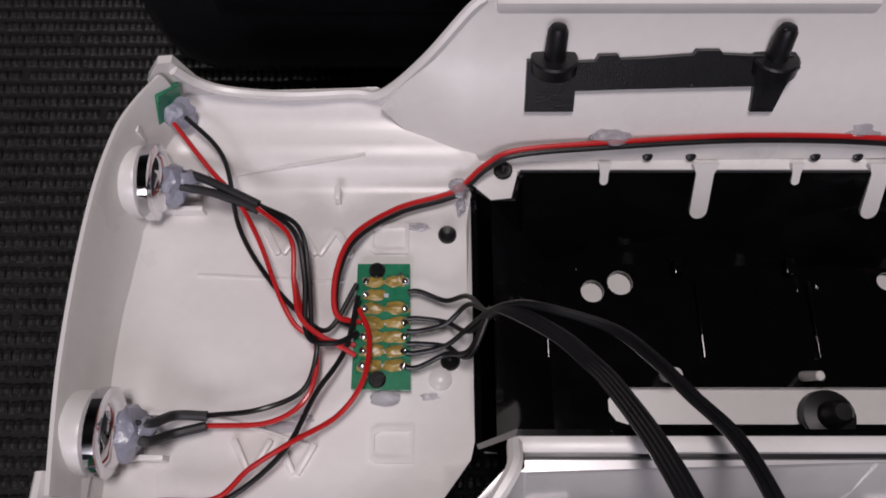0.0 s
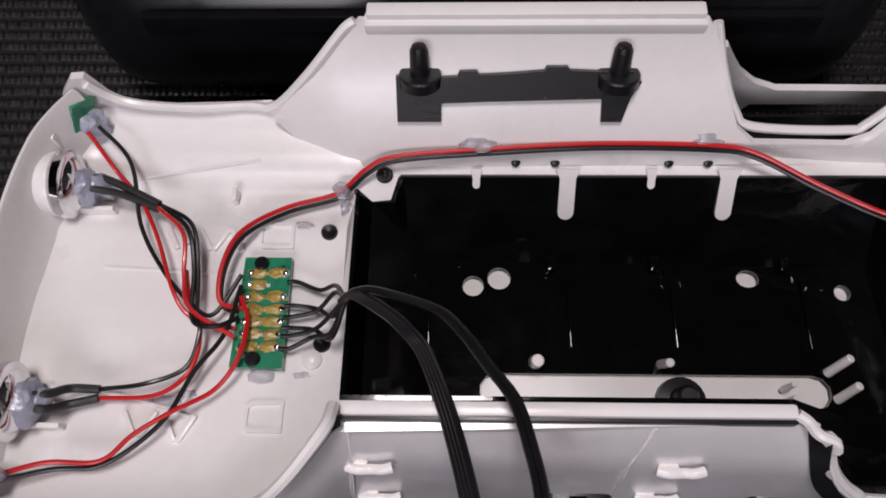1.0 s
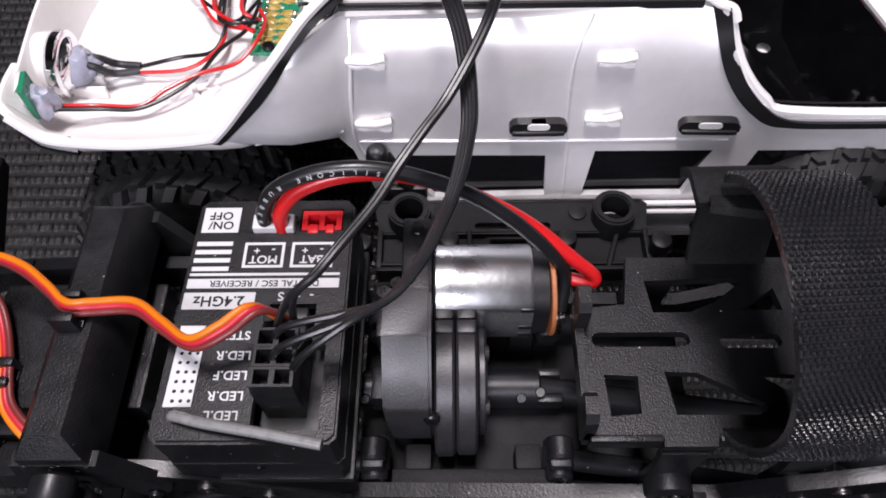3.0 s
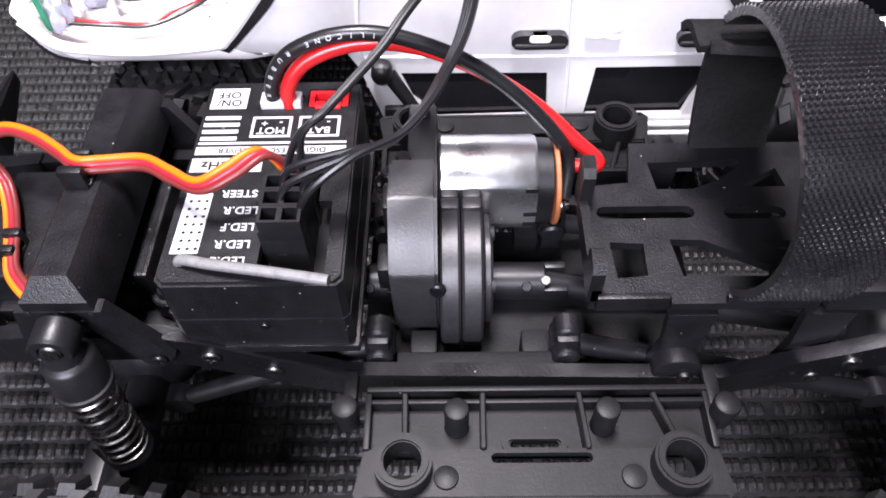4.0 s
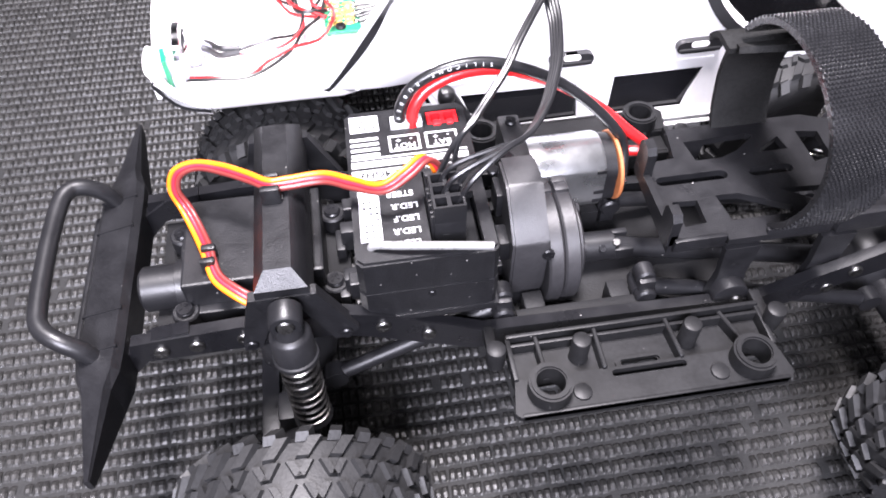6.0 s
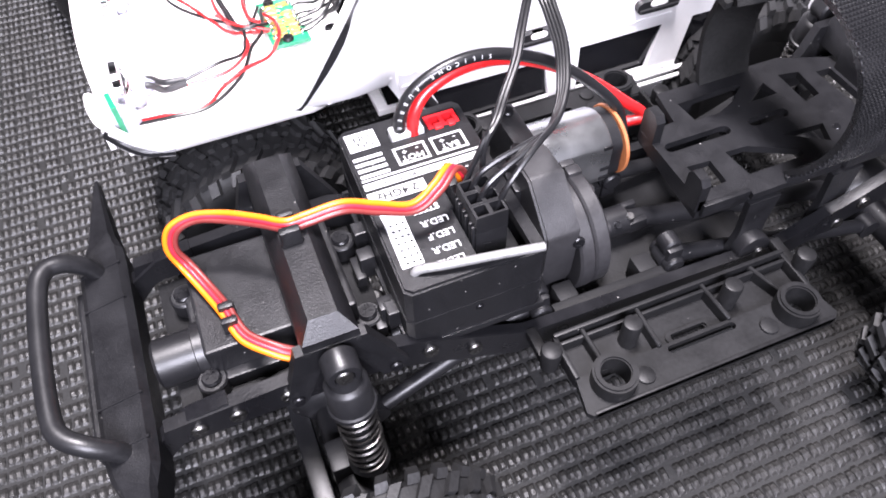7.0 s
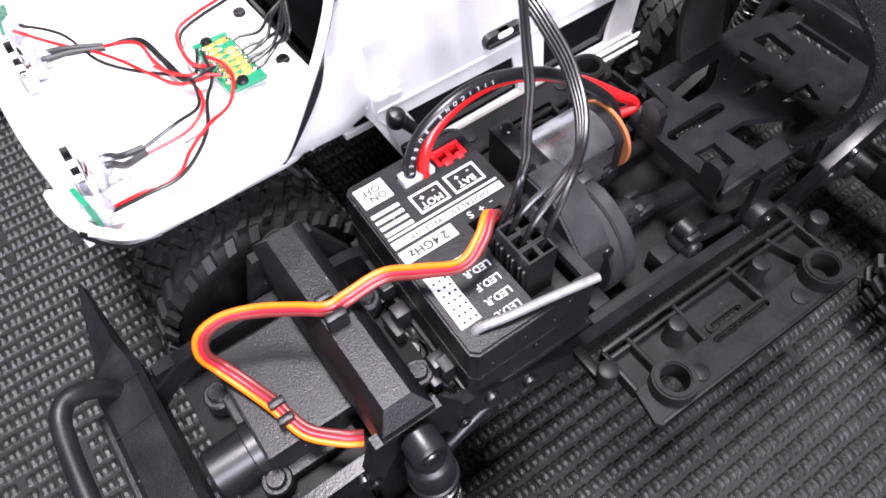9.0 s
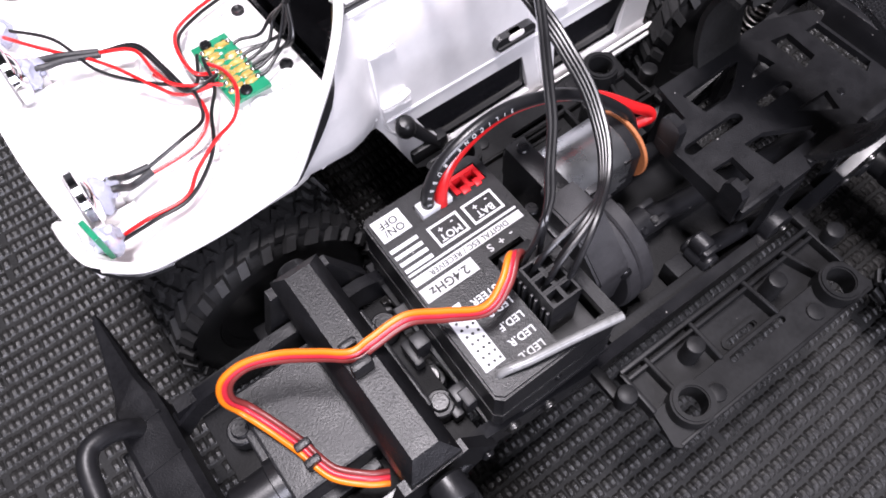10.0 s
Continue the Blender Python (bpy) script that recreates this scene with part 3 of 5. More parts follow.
for pts in ([(-77, 101.6), (-62, 103.4), (-50, 105)], [(-76, 84), (-60, 83.2), (-52.5, 83)], [(-74, 62), (-66, 60.5), (-56, 57.5)]):
    bm = bmesh.new()
    wire(bm, [(x, y, bonnet_z(x, y) - 0.05) for x, y in pts], 0.32, 6, 6)
    part("moulded_line", bm, WHITE, body)
for x, y in ((-36.3, 90.9), (-35.9, 70.0)):
    bm = bmesh.new()
    lathe(bm, [(-0.4, 1.5), (0.5, 1.5), (0.8, 1.3), (0.7, 0.9), (0.45, 0.3)], (x, y, bonnet_z(x, y)), (0, 0, 1), 18)
    part("screw_plug", bm, BLACK, body, "black screw sunk in glue")
bm = bmesh.new()
lathe(bm, [(-0.3, 1.8), (0.6, 1.7), (1.1, 1.0), (1.2, 0.2)], (-37.4, 67.2, bonnet_z(-37, 67)), (0, 0, 1), 16)
part("moulded_boss", bm, WHITE, body)

# dried smears of glue
for x, y, a, b, seed in ((-41.2, 92.4, 1.8, 0.7, 21), (-61.0, 60.2, 2.6, 0.9, 22), (-57.4, 61.4, 1.4, 0.6, 23), (-39.0, 64.6, 1.3, 0.5, 24), (-33.6, 97.0, 1.1, 0.8, 25)):
    bm = bmesh.new()
    blob(bm, (x, y, bonnet_z(x, y) + 0.02), (a, b, 0.22), seed, 0.6)
    part("glue_smear", bm, GLUE, body, "thin smear of clear glue")
# scuffs and sink marks on the gloss tray
for k, (x, y) in enumerate(((-21.5, 89.6), (-18.6, 86.2), (-19.4, 88.4), (-12.6, 90.6), (8.6, 87.0), (26.6, 87.4), (30.2, 87.2), (52.0, 88.6), (54.4, 87.2), (57.2, 86.6))):
    bm = bmesh.new()
    blob(bm, (x, y, 32.0), (0.35, 0.8 + 0.3 * (k % 3), 0.25), 40 + k, 0.5)
    part("moulding_nib", bm, GLOSS, body)

# black cabin floor, a deep glossy tray
holes = [ring_points(-10.2, 86.4, 2.1), ring_points(-5.1, 88.0, 2.3), ring_points(43.4, 88.2, 2.2, 16, 1.8), ring_points(61.2, 85.4, 1.6), slot_points(-6, 52.6, 66.0, 3.1)]
bm = bmesh.new()
flat(bm, [(-27.5, 59), (69.5, 57), (67, 91), (-27.5, 92.5)], holes, 31.0, 32.0)
cab = part("cabin_tray", bm, GLOSS, body, "gloss black cabin floor tray")
bm = bmesh.new()
for q in ([(-32.2, 57.6, 49.5), (-32.2, 100.5, 46.2), (-27.5, 92.5, 31.5), (-27.5, 59, 31.5)], [(-32.2, 100.5, 46.2), (-28.6, 98.2, 46.2), (-25.4, 98.2, 46.2), (-24.0, 103.2, 46.4), (-23, 92.5, 31.5), (-27.5, 92.5, 31.5)], [(-24.0, 103.2, 46.4), (66, 103.2, 46.4), (67, 91, 31.5), (-23, 92.5, 31.5)],
          [(66, 103.2, 46.4), (69, 93.6, 51.6), (75.3, 66, 51.6), (75, 48.2, 52.6), (69.5, 57, 31.5), (67, 91, 31.5)], [(-28.6, 56.8, 71.4), (31, 56.8, 71.4), (36, 54, 66), (46, 48.4, 54), (75, 48.2, 52.6), (69.5, 57, 31.5), (-27.5, 59, 31.5), (-32.2, 57.6, 49.5)]):
    vs = [bm.verts.new(p) for p in q]
    bmesh.ops.triangulate(bm, faces=[bm.faces.new(vs)])
out = bmesh.ops.solidify(bm, geom=list(bm.faces), thickness=0.8)
part("tray_wall", bm, GLOSS, body, "gloss black sloping tray walls", smooth=False)
bm = bmesh.new()
block(bm, -30, 66, 58.5, 96, 28.4, 30.2, 0.2)
part("roof_lining", bm, WHITE, body, "white lining seen through the openings")
for x, y0, y1, w in ((7.2, 103.6, 96.8, 1.5), (36.8, 103.6, 96.4, 1.5), (-9.8, 103.6, 101.2, 0.7), (22.6, 103.6, 101.3, 0.7)):
    bm = bmesh.new()
    n = y0 - y1
    lean = Matrix.Translation((x, y0, 47.3)) @ Matrix.Rotation(radians(50 if n > 4 else 46), 4, "X")
    long = 9.6 if n > 4 else 3.2
    outline = [(-w * 1.5, 0.6), (-w, -1.2)] + [(w * math.cos(a), -long + w + w * math.sin(a)) for a in np.linspace(math.pi, 2 * math.pi, 8)] + [(w, -1.2), (w * 1.5, 0.6)]
    plate(bm, [(float(a), float(b)) for a, b in outline], [], lambda a, b: lean @ Vector((a, b, -0.2)), lambda a, b: lean @ Vector((a, b, 0.7)))
    part("finger", bm, WHITE, body, "white moulded finger over the tray edge")
bm = bmesh.new()
flat(bm, [(-32.2, 100.6), (-29, 97.6), (-25.6, 98.0), (-24.2, 103.4), (-25, 106), (-33, 106)], [], 45.2, 46.6)
part("gusset", bm, WHITE, body)
bm = bmesh.new()
lathe(bm, [(0, 1.6), (0.9, 1.6), (1.2, 1.3), (1.15, 0.6), (0.8, 0.2)], (-26.9, 103.0, 46.4), (0, -0.2, 1), 18)
part("screw_plug", bm, BLACK, body, "black screw in the tray corner")
for x in (-2.5, 4.8, 25.8, 33.0):
    bm = bmesh.new()
    lathe(bm, [(0, 0.9), (0.5, 0.9), (0.7, 0.6)], (x, 105.4, 47.6), (0, -0.6, 0.8), 12)
    part("pin_head", bm, TRIM, body)
for a, b, r in (((1.4, 71.2, 32), (1.4, 70.2, 37.5), 1.3), ((24.8, 71, 32), (25.2, 70, 37.5), 0.9), ((55.2, 69.5, 32), (57.6, 71.2, 37.4), 0.9), ((56.2, 64.6, 32), (58.2, 66.2, 37.4), 0.9), ((47, 66.5, 31), (47.6, 66.8, 35.5), 0.6), ((47.6, 64.5, 31), (48, 64.6, 34.5), 0.6)):
    bm = bmesh.new()
    rod(bm, a, b, r, 12, r * 0.92, 0.2)
    part("peg", bm, WHITE, body, "white plastic peg")
bm = bmesh.new()
lathe(bm, [(0, 4.6), (1.6, 4.4), (2.0, 2.4), (5.5, 2.0), (6.2, 1.4)], (28, 64.2, 31), (0, 0, 1), 22)
part("boss", bm, BLACK_SMOOTH, body, "black round boss with a post")
for x, y, r in ((-17, 86, 2.6), (23.5, 87, 4.6)):
    bm = bmesh.new()
    flat(bm, ring_points(x, y, r, 22), [ring_points(x, y, r - 0.35, 22)], 31.9, 32.25)
    part("moulded_ring", bm, GLOSS, body)
for x in (-22, 5, 25, 50):
    bm = bmesh.new()
    block(bm, x - 0.8, x + 0.8, 89, 92, 32, 34.5, 0.3)
    block(bm, x + 3, x + 3.6, 74, 88, 32, 33, 0.2)
    part("moulded_rib", bm, GLOSS, body)
# white tail floor with its sloping edge
bm = bmesh.new()
plate(bm, [(66.4, 104), (69.4, 93.8), (75.8, 66), (75.6, 48.4), (93, 47.5), (93, 118), (66.4, 110)], [], lambda a, b: (a, b, 50.6), lambda a, b: (a, b, 52.0 + 0.16 * max(0, a - 76)), 4)
part("tail_floor", bm, WHITE, body, "white inside of the tail")
bm = bmesh.new()
blob(bm, (72.6, 104.5, 56.5), (1.6, 1.9, 2.4), 3)
bulb = part("tail_lamp", bm, MILKY, body, "bluish tail lamp in glue")
bm = bmesh.new()
wire(bm, [(72.4, 102, 55), (71.4, 99.5, 52.5), (70.4, 97, 50), (69.6, 93.6, 52.6)], 0.6)
part("lead", bm, BLACK_WIRE, bulb)
# bracket with two posts, resting against the far wall
bm = bmesh.new()
upright(bm, [(-24, 55.2), (-16.2, 55.2), (-16.2, 58.6), (-8, 58.9), (4, 59.2), (11.8, 59.4), (12, 55.2), (15.6, 55.2), (16.8, 59.6), (18.4, 62.4), (16.8, 64.2), (10.5, 64.2), (6, 64.4), (5.6, 65), (2, 65), (1.6, 64.3), (-5, 63.8), (-9.6, 63.6), (-10, 64.3), (-13, 64.2), (-13.4, 63.3), (-16, 63.2), (-24, 63.4)], [], 0, 1.8)
lean = Matrix.Translation((0, 108.4, 56.2)) @ Matrix.Rotation(radians(-38), 4, "X") @ Matrix.Translation((0, 0, -55))
for v in bm.verts:
    v.co = lean @ v.co
for x in (-19.8, 14.4):
    lathe(bm, [(-1.0, 3.7), (0.9, 3.7), (1.2, 3.4), (1.3, 1.75), (5.8, 1.6), (6.6, 1.2), (6.8, 0.5)], (x, 113.8, 62.0), (0, 0.30, 0.95), 20)
brk = part("mount_bracket", bm, BLACK, body, "black plastic mounting bracket with two posts")
# circuit board
board = part("circuit_board", bmesh.new(), PCB, body, "green lamp circuit board with soldered wires")
bm = bmesh.new()


def board_z(y):
    return 49.7 - 0.09 * (y - 75)


plate(bm, [(-50.4, 65.3), (-41.7, 65.1), (-42.2, 85.3), (-50.4, 85.3)], [ring_points(-43.6, 83.4, 0.45, 8), ring_points(-48.4, 67.2, 0.45, 8)], lambda a, b: (a, b, board_z(b) - 0.5), lambda a, b: (a, b, board_z(b) + 0.4))
bmesh.ops.scale(bm, vec=(MM, MM, MM), verts=bm.verts)
bm.to_mesh(board.data)
bm.free()
for k in range(7):
    y = 82.2 - 2.25 * k
    for x in (-47.6, -44.0):
        if k == 1 and x > -45:
            continue
        bm = bmesh.new()
        blob(bm, (x - 0.1, y, board_z(y) + 0.45), (1.75, 0.95, 0.4), k + x, 0.5)
        pad = part("pad", bm, FLUX, board, "yellow flux round a solder pad")
        bm = bmesh.new()
        blob(bm, (x - 1.3 if x < -45 else x + 1.2, y, board_z(y) + 0.7), (0.6, 0.6, 0.45), k)
        part("solder_joint", bm, SOLDER, board)
    bm = bmesh.new()
    block(bm, -46.1, -45.4, y - 0.6, y + 0.3, board_z(y) + 0.38, board_z(y) + 0.43)
    part("print_mark", bm, WHITE_PRINT, board)
screw((-47.3, 84.0, board_z(84) + 0.6), (0, 0.08, 1), board, 0.95, True)
screw((-46.6, 66.6, board_z(66.6) + 0.6), (0, 0.08, 1), board, 0.95, True)
bm = bmesh.new()
blob(bm, (-45.5, 64.2, 48.8), (2.2, 1.2, 0.8), 5)
part("glue_drop", bm, GLUE, body, "clear drop of hot glue")
# headlamps
for y, z, seed in ((98.2, 52.0, 1), (58.6, 55.0, 2)):
    lamp = part("headlamp", bmesh.new(), WHITE, body, "chrome headlamp bowl set in white housing")
    bm = bmesh.new()
    lathe(bm, [(0, 5.6), (2.4, 5.9), (3.0, 5.8), (3.2, 5.4)], (-87.6, y, z + 0.2), (1, 0, -0.06), 28)
    for k in (-3, 0.4, 3.2):
        block(bm, -84, -78 + abs(k) * 0.6, y + k - 0.4, y + k + 0.4, z - 7.0, z - 3.4, 0.15)
    bmesh.ops.scale(bm, vec=(MM, MM, MM), verts=bm.verts)
    bm.to_mesh(lamp.data)
    bm.free()
    lamp.data.shade_smooth()
    lamp.data.set_sharp_from_angle(angle=radians(40))
    bm = bmesh.new()
    lathe(bm, [(0, 5.6), (0.3, 6.2), (1.7, 6.2), (2.0, 5.7), (2.1, 5.0), (2.8, 4.4), (3.4, 3.0), (3.8, 2.0)], (-84.2, y, z), (1, 0, -0.06), 32)
    block(bm, -83.0, -81.4, y - 1.2, y + 1.2, z - 6.2, z - 4.6, 0.2)
    part("reflector", bm, CHROME, lamp, "chrome reflector back")
    bm = bmesh.new()
    blob(bm, (-80.6, y, z - 0.8), (2.3, 3.4, 3.6), seed, 0.4)
    blob(bm, (-78.6, y + 0.4, z - 0.6), (1.9, 2.0, 2.0), seed + 5, 0.4)
    part("glue", bm, MILKY, lamp, "milky hot glue")
    for s in (-1.0, 1.0):
        bm = bmesh.new()
        end = (-66.3, 94.0 + s * 0.5, 51.5) if y > 80 else (-70.6, 60.6 + s * 0.7, 51.6)
        mid = (-73, 96.9 + s * 0.8, 52.0) if y > 80 else (-75, 60.0 + s * 1.3, 52.2)
        wire(bm, [(-79, y + s * 0.9, z + 0.5), (-77, y + s * 1.2, z), mid, end], 0.72)
        part("heat_shrink", bm, SHRINK, lamp, "black heat-shrink sleeve")
# lamp boards at the nose corners
for c, tall, turn, seed in (((-81.8, 110.6, 54.8), 6.8, 58, 11), ((-84.2, 46.6, 58.8), 7.0, 100, 12)):
    m = Matrix.Translation(c) @ Matrix.Rotation(radians(turn), 4, "Z")
    bm = bmesh.new()
    block(bm, -2.5, 2.5, -0.5, 0.5, -tall / 2, tall / 2, 0.1, 1, m @ Matrix.Rotation(0.45 if seed == 11 else 0.0, 4, "Y"))
    lb = part("lamp_board", bm, PCB, body, "small green lamp board in glue")
    bm = bmesh.new()
    p = m @ Vector((0.2, -0.9 if seed == 11 else -1.2, -1.8))
    blob(bm, p, (2.5, 2.4, 3.3), seed, 0.5)
    part("glue", bm, MILKY, lb, "milky hot glue")
# wiring inside the shell
def body_wire(name, mat, pts, r=0.5, label=""):
    bm = bmesh.new()
    wire(bm, pts, r * 0.86)
    return part(name, bm, mat, body, label)


def lay(pts, z=50.6, start=None, rise=1.6):
    n = len(pts)
    return [(x, y, (start if start and k == 0 else z) + (rise if 0 < k < n - 1 else 0) * abs(math.sin(k * 1.3))) for k, (x, y) in enumerate(pts)]


body_wire("red_lead", RED_WIRE, lay([(-81.0, 108.2), (-74.5, 100.4), (-70, 95.6), (-65.5, 88), (-61, 77.8), (-57.5, 73.6), (-50, 71.8)], 50.8, 54), 0.46, "red lamp wire")
body_wire("black_lead", BLACK_WIRE, lay([(-80, 110), (-72.6, 102.6), (-68.9, 90.4), (-63.5, 81.8), (-57.8, 75.8), (-54, 74.2), (-50.2, 81.4)], 50.9, 54), 0.46, "black lamp wire")
body_wire("black_lead", BLACK_WIRE, lay([(-66.4, 94.2), (-60, 89.2), (-58, 81.8), (-57, 73), (-53, 71.6), (-49.6, 73.5)], 51.5), 0.5)
body_wire("red_lead", RED_WIRE, lay([(-66.2, 93.6), (-60.4, 88), (-59.4, 80.6), (-57.4, 74.6), (-49.8, 70)], 52.0), 0.46)
body_wire("black_lead", BLACK_WIRE, lay([(-66.4, 94.6), (-59.4, 90), (-57.4, 82), (-56.4, 74), (-55.4, 70.6), (-57.2, 65), (-63, 62), (-70.8, 61.4)], 51.3), 0.46)
body_wire("red_lead", RED_WIRE, lay([(-59.8, 82), (-57.6, 75), (-56.2, 73.6), (-55.4, 68), (-56.9, 63.2), (-62, 60.4), (-70.6, 60)], 51.0), 0.46)
body_wire("red_lead", RED_WIRE, lay([(-84.1, 46.6), (-76.4, 49.6), (-68.2, 50), (-63.6, 54), (-57.9, 57.6), (-52, 61.3), (-48.4, 66.2), (-47.9, 72.8), (-49.6, 77.2)], 51.6, 56), 0.47)
body_wire("black_lead", BLACK_WIRE, lay([(-84, 46), (-75, 48.6), (-67.3, 49.6), (-59.4, 55.9), (-55.2, 64.1), (-51.4, 70.8), (-49.8, 79.2)], 51.6, 56), 0.47)
rail = [(-49.6, 75.5), (-53.0, 76.4), (-53.2, 83), (-50.8, 89.4), (-44.4, 94.8), (-37.4, 97.4), (-34.2, 98.8), (-29.8, 102.4), (-24.4, 104.2), (-9.2, 105.4), (11.4, 106.4), (31.7, 106.2), (40, 104.8), (51, 98.4), (62, 92.8), (68.2, 91.8), (74.6, 88.4), (79.6, 78), (84, 66)]
heights = [50.2, 52.0, 52.4, 51.6, 49.4, 48.6, 48.8, 50.4, 51.8, 52.2, 52.6, 52.4, 52.2, 51.6, 51.4, 52.8, 53.6, 54, 54]
body_wire("red_lead", RED_WIRE, [(x, y, z) for (x, y), z in zip(rail, heights)], 0.5, "long red wire along the side wall")
body_wire("black_lead", BLACK_WIRE, [(x + 0.2, y - 0.45, z - 0.95) for (x, y), z in zip(rail, heights)], 0.5, "long black wire along the side wall")
for c, size, seed in (((-34.4, 98.9, 48.8), (1.5, 1.6, 1.3), 21), ((-9.6, 106.4, 52.2), (3.0, 1.4, 1.2), 22), ((31.6, 107.6, 52.4), (3.0, 1.5, 1.2), 23), ((-34, 96.4, 46.9), (0.7, 1.5, 0.5), 24), ((79, 80, 54), (1.6, 1.8, 1.2), 25)):
    bm = bmesh.new()
    blob(bm, c, size, seed, 0.5)
    part("glue_drop", bm, GLUE, body, "clear drop of hot glue")
for k, (y, y2) in enumerate(((80.4, 78.4), (76.0, 73.0), (74.0, 77), (72.0, 69.2), (70.6, 73.4), (68.4, 70.0))):
    body_wire("black_lead", BLACK_WIRE, [(-42.4, y, board_z(y) + 0.8), (-40.6, y, board_z(y) + 1.0), (-36.6, (y + y2) / 2 + (0.8 if k % 2 else -0.6), 50.6 + 0.4 * k), (-33.2, y2, 54 + 0.3 * k), (-30.4, 73.5 + 0.3 * k, 60)], 0.46, "black lamp wire")

# ---- the chassis, standing on its wheels ----
car = thing("toy_truck_chassis", (0, 0, 0), "black toy truck chassis with motor, wheels and receiver box", "toy chassis")
RAIL = [(-88, 50.6), (-70, 51.8), (-52, 51.6), (-46, 49.6), (-27, 40.2), (28, 38.2), (44, 45.2), (52, 49), (90, 49), (92, 47), (92, 44), (88, 43.2), (54, 43), (47, 40.2), (30, 33), (-29, 34.6), (-48, 43.4), (-54, 45.6), (-86, 45.2), (-89, 47)]
SCREWS = [(-83.4, 48.0), (-77.4, 48.3), (-69.2, 48.7), (-52.2, 48.8), (-45.4, 46.4), (-37.4, 42.0), (45, 43), (58, 46), (68, 46), (84, 46)]
for s in (-1, 1):
    bm = bmesh.new()
    upright(bm, RAIL, [ring_points(x, z, 0.8, 8) for x, z in ((-62, 48.6), (38, 39.6), (76, 46))], s * 15.4, s * 17.6)
    rail_ob = part("frame_rail", bm, STEEL_BLACK, car, "black painted frame rail")
    for x, z in SCREWS:
        screw((x, s * 17.6, z), (0, s, 0), rail_ob)
    # rock slider
    y = lambda v: s * v
    bm = bmesh.new()
    floor_ = [(-23.6, 20.6), (24.2, 20.6), (24.2, 29.6), (-23.6, 29.6)]
    flat(bm, [(a, y(b)) for a, b in floor_], [[(a, y(b)) for a, b in slot_points(-3.2, 2.6, 27.9, 0.55)]], 37.8, 38.8)
    floor_bm = bm
    bm = bmesh.new()
    strip = [(-25.0, 35.4), (-24.2, 36.3), (24.4, 36.3), (25.4, 35.2), (24.4, 29.4), (19, 29.2), (-23.8, 29.2)]
    gaps = [slot_points(-5.8, 6.6, 30.5, 0.7), ring_points(-18.3, 32, 2.6), ring_points(18.6, 32, 2.6)]
    flat(bm, [(a, y(b)) for a, b in strip], [[(a, y(b)) for a, b in g] for g in gaps], 39.4, 40.7)
    slider = part("rock_slider", bm, NYLON, car, "black plastic rock slider with raised ribs")
    part("recessed_floor", floor_bm, NYLON, slider)
    for y0, y1, z0, z1 in ((20.4, 21.2, 37.9, 42.0), (22.0, 22.7, 37.9, 41.2), (29.0, 29.6, 37.9, 40.4), (35.7, 36.3, 38.4, 40.9)):
        bm = bmesh.new()
        block(bm, -23.8, 24.3, min(y(y0), y(y1)), max(y(y0), y(y1)), z0, z1, 0.2)
        part("rib", bm, NYLON, slider)
    for x in (-24.0, 23.6):
        bm = bmesh.new()
        block(bm, x, x + 0.9, min(y(20.8), y(29.4)), max(y(20.8), y(29.4)), 38, 41.4, 0.2)
        part("rib", bm, NYLON, slider)
    for x0, x1 in ((-18.4, -18.2), (-7.4, -7.5), (6.2, 6.8), (16.6, 19.2)):
        m = Matrix.Translation(((x0 + x1) / 2, y(25.2), 39.8)) @ Matrix.Rotation(math.atan2(-(x1 - x0) * s, 8), 4, "Z")
        bm = bmesh.new()
        block(bm, -0.45, 0.45, -4.2, 4.2, -1.6, 1.6, 0.2, 1, m)
        part("rib", bm, NYLON, slider)
    bm = bmesh.new()
    flat(bm, [(a, y(b)) for a, b in slot_points(-3.8, 3.2, 27.9, 1.15)], [[(a, y(b)) for a, b in slot_points(-3.4, 2.8, 27.9, 0.6)]], 38.7, 39.3)
    part("slot_rim", bm, NYLON, slider)
    for x in (-18.3, 18.6):
        bm = bmesh.new()
        flat(bm, ring_points(x, y(32), 3.9, 28), [ring_points(x, y(32), 2.55, 28)], 39.0, 44.0)
        flat(bm, ring_points(x, y(32), 3.5, 28), [ring_points(x, y(32), 2.75, 28)], 43.6, 44.4)
        part("mount_ring", bm, NYLON, slider)
    for x in (-11.1, 9.4):
        bm = bmesh.new()
        lathe(bm, [(0, 1.9), (0.4, 1.7), (6.0, 1.75), (6.3, 1.6), (6.4, 1.3)], (x, y(25.2), 38.6), (0, 0, 1), 18)
        part("peg", bm, NYLON, slider)
    for x in (-12.6, 12.4):
        bm = bmesh.new()
        lathe(bm, [(0, 1.7), (0.35, 1.6), (0.5, 0.9)], (x, y(33.2), 40.8), (0, 0, 1), 16)
        part("stud", bm, NYLON, slider)
    for x in (-26.4, 25.6):
        bm = bmesh.new()
        lathe(bm, [(0, 1.6), (4.6, 1.9), (5.2, 1.7), (5.4, 1.2)], (x, y(24.6), 39.6), (0, 0, 1), 16)
        block(bm, x - 1, x + 1, min(y(17), y(24)), max(y(17), y(24)), 38.5, 40.5, 0.3)
        part("stud", bm, NYLON, slider)

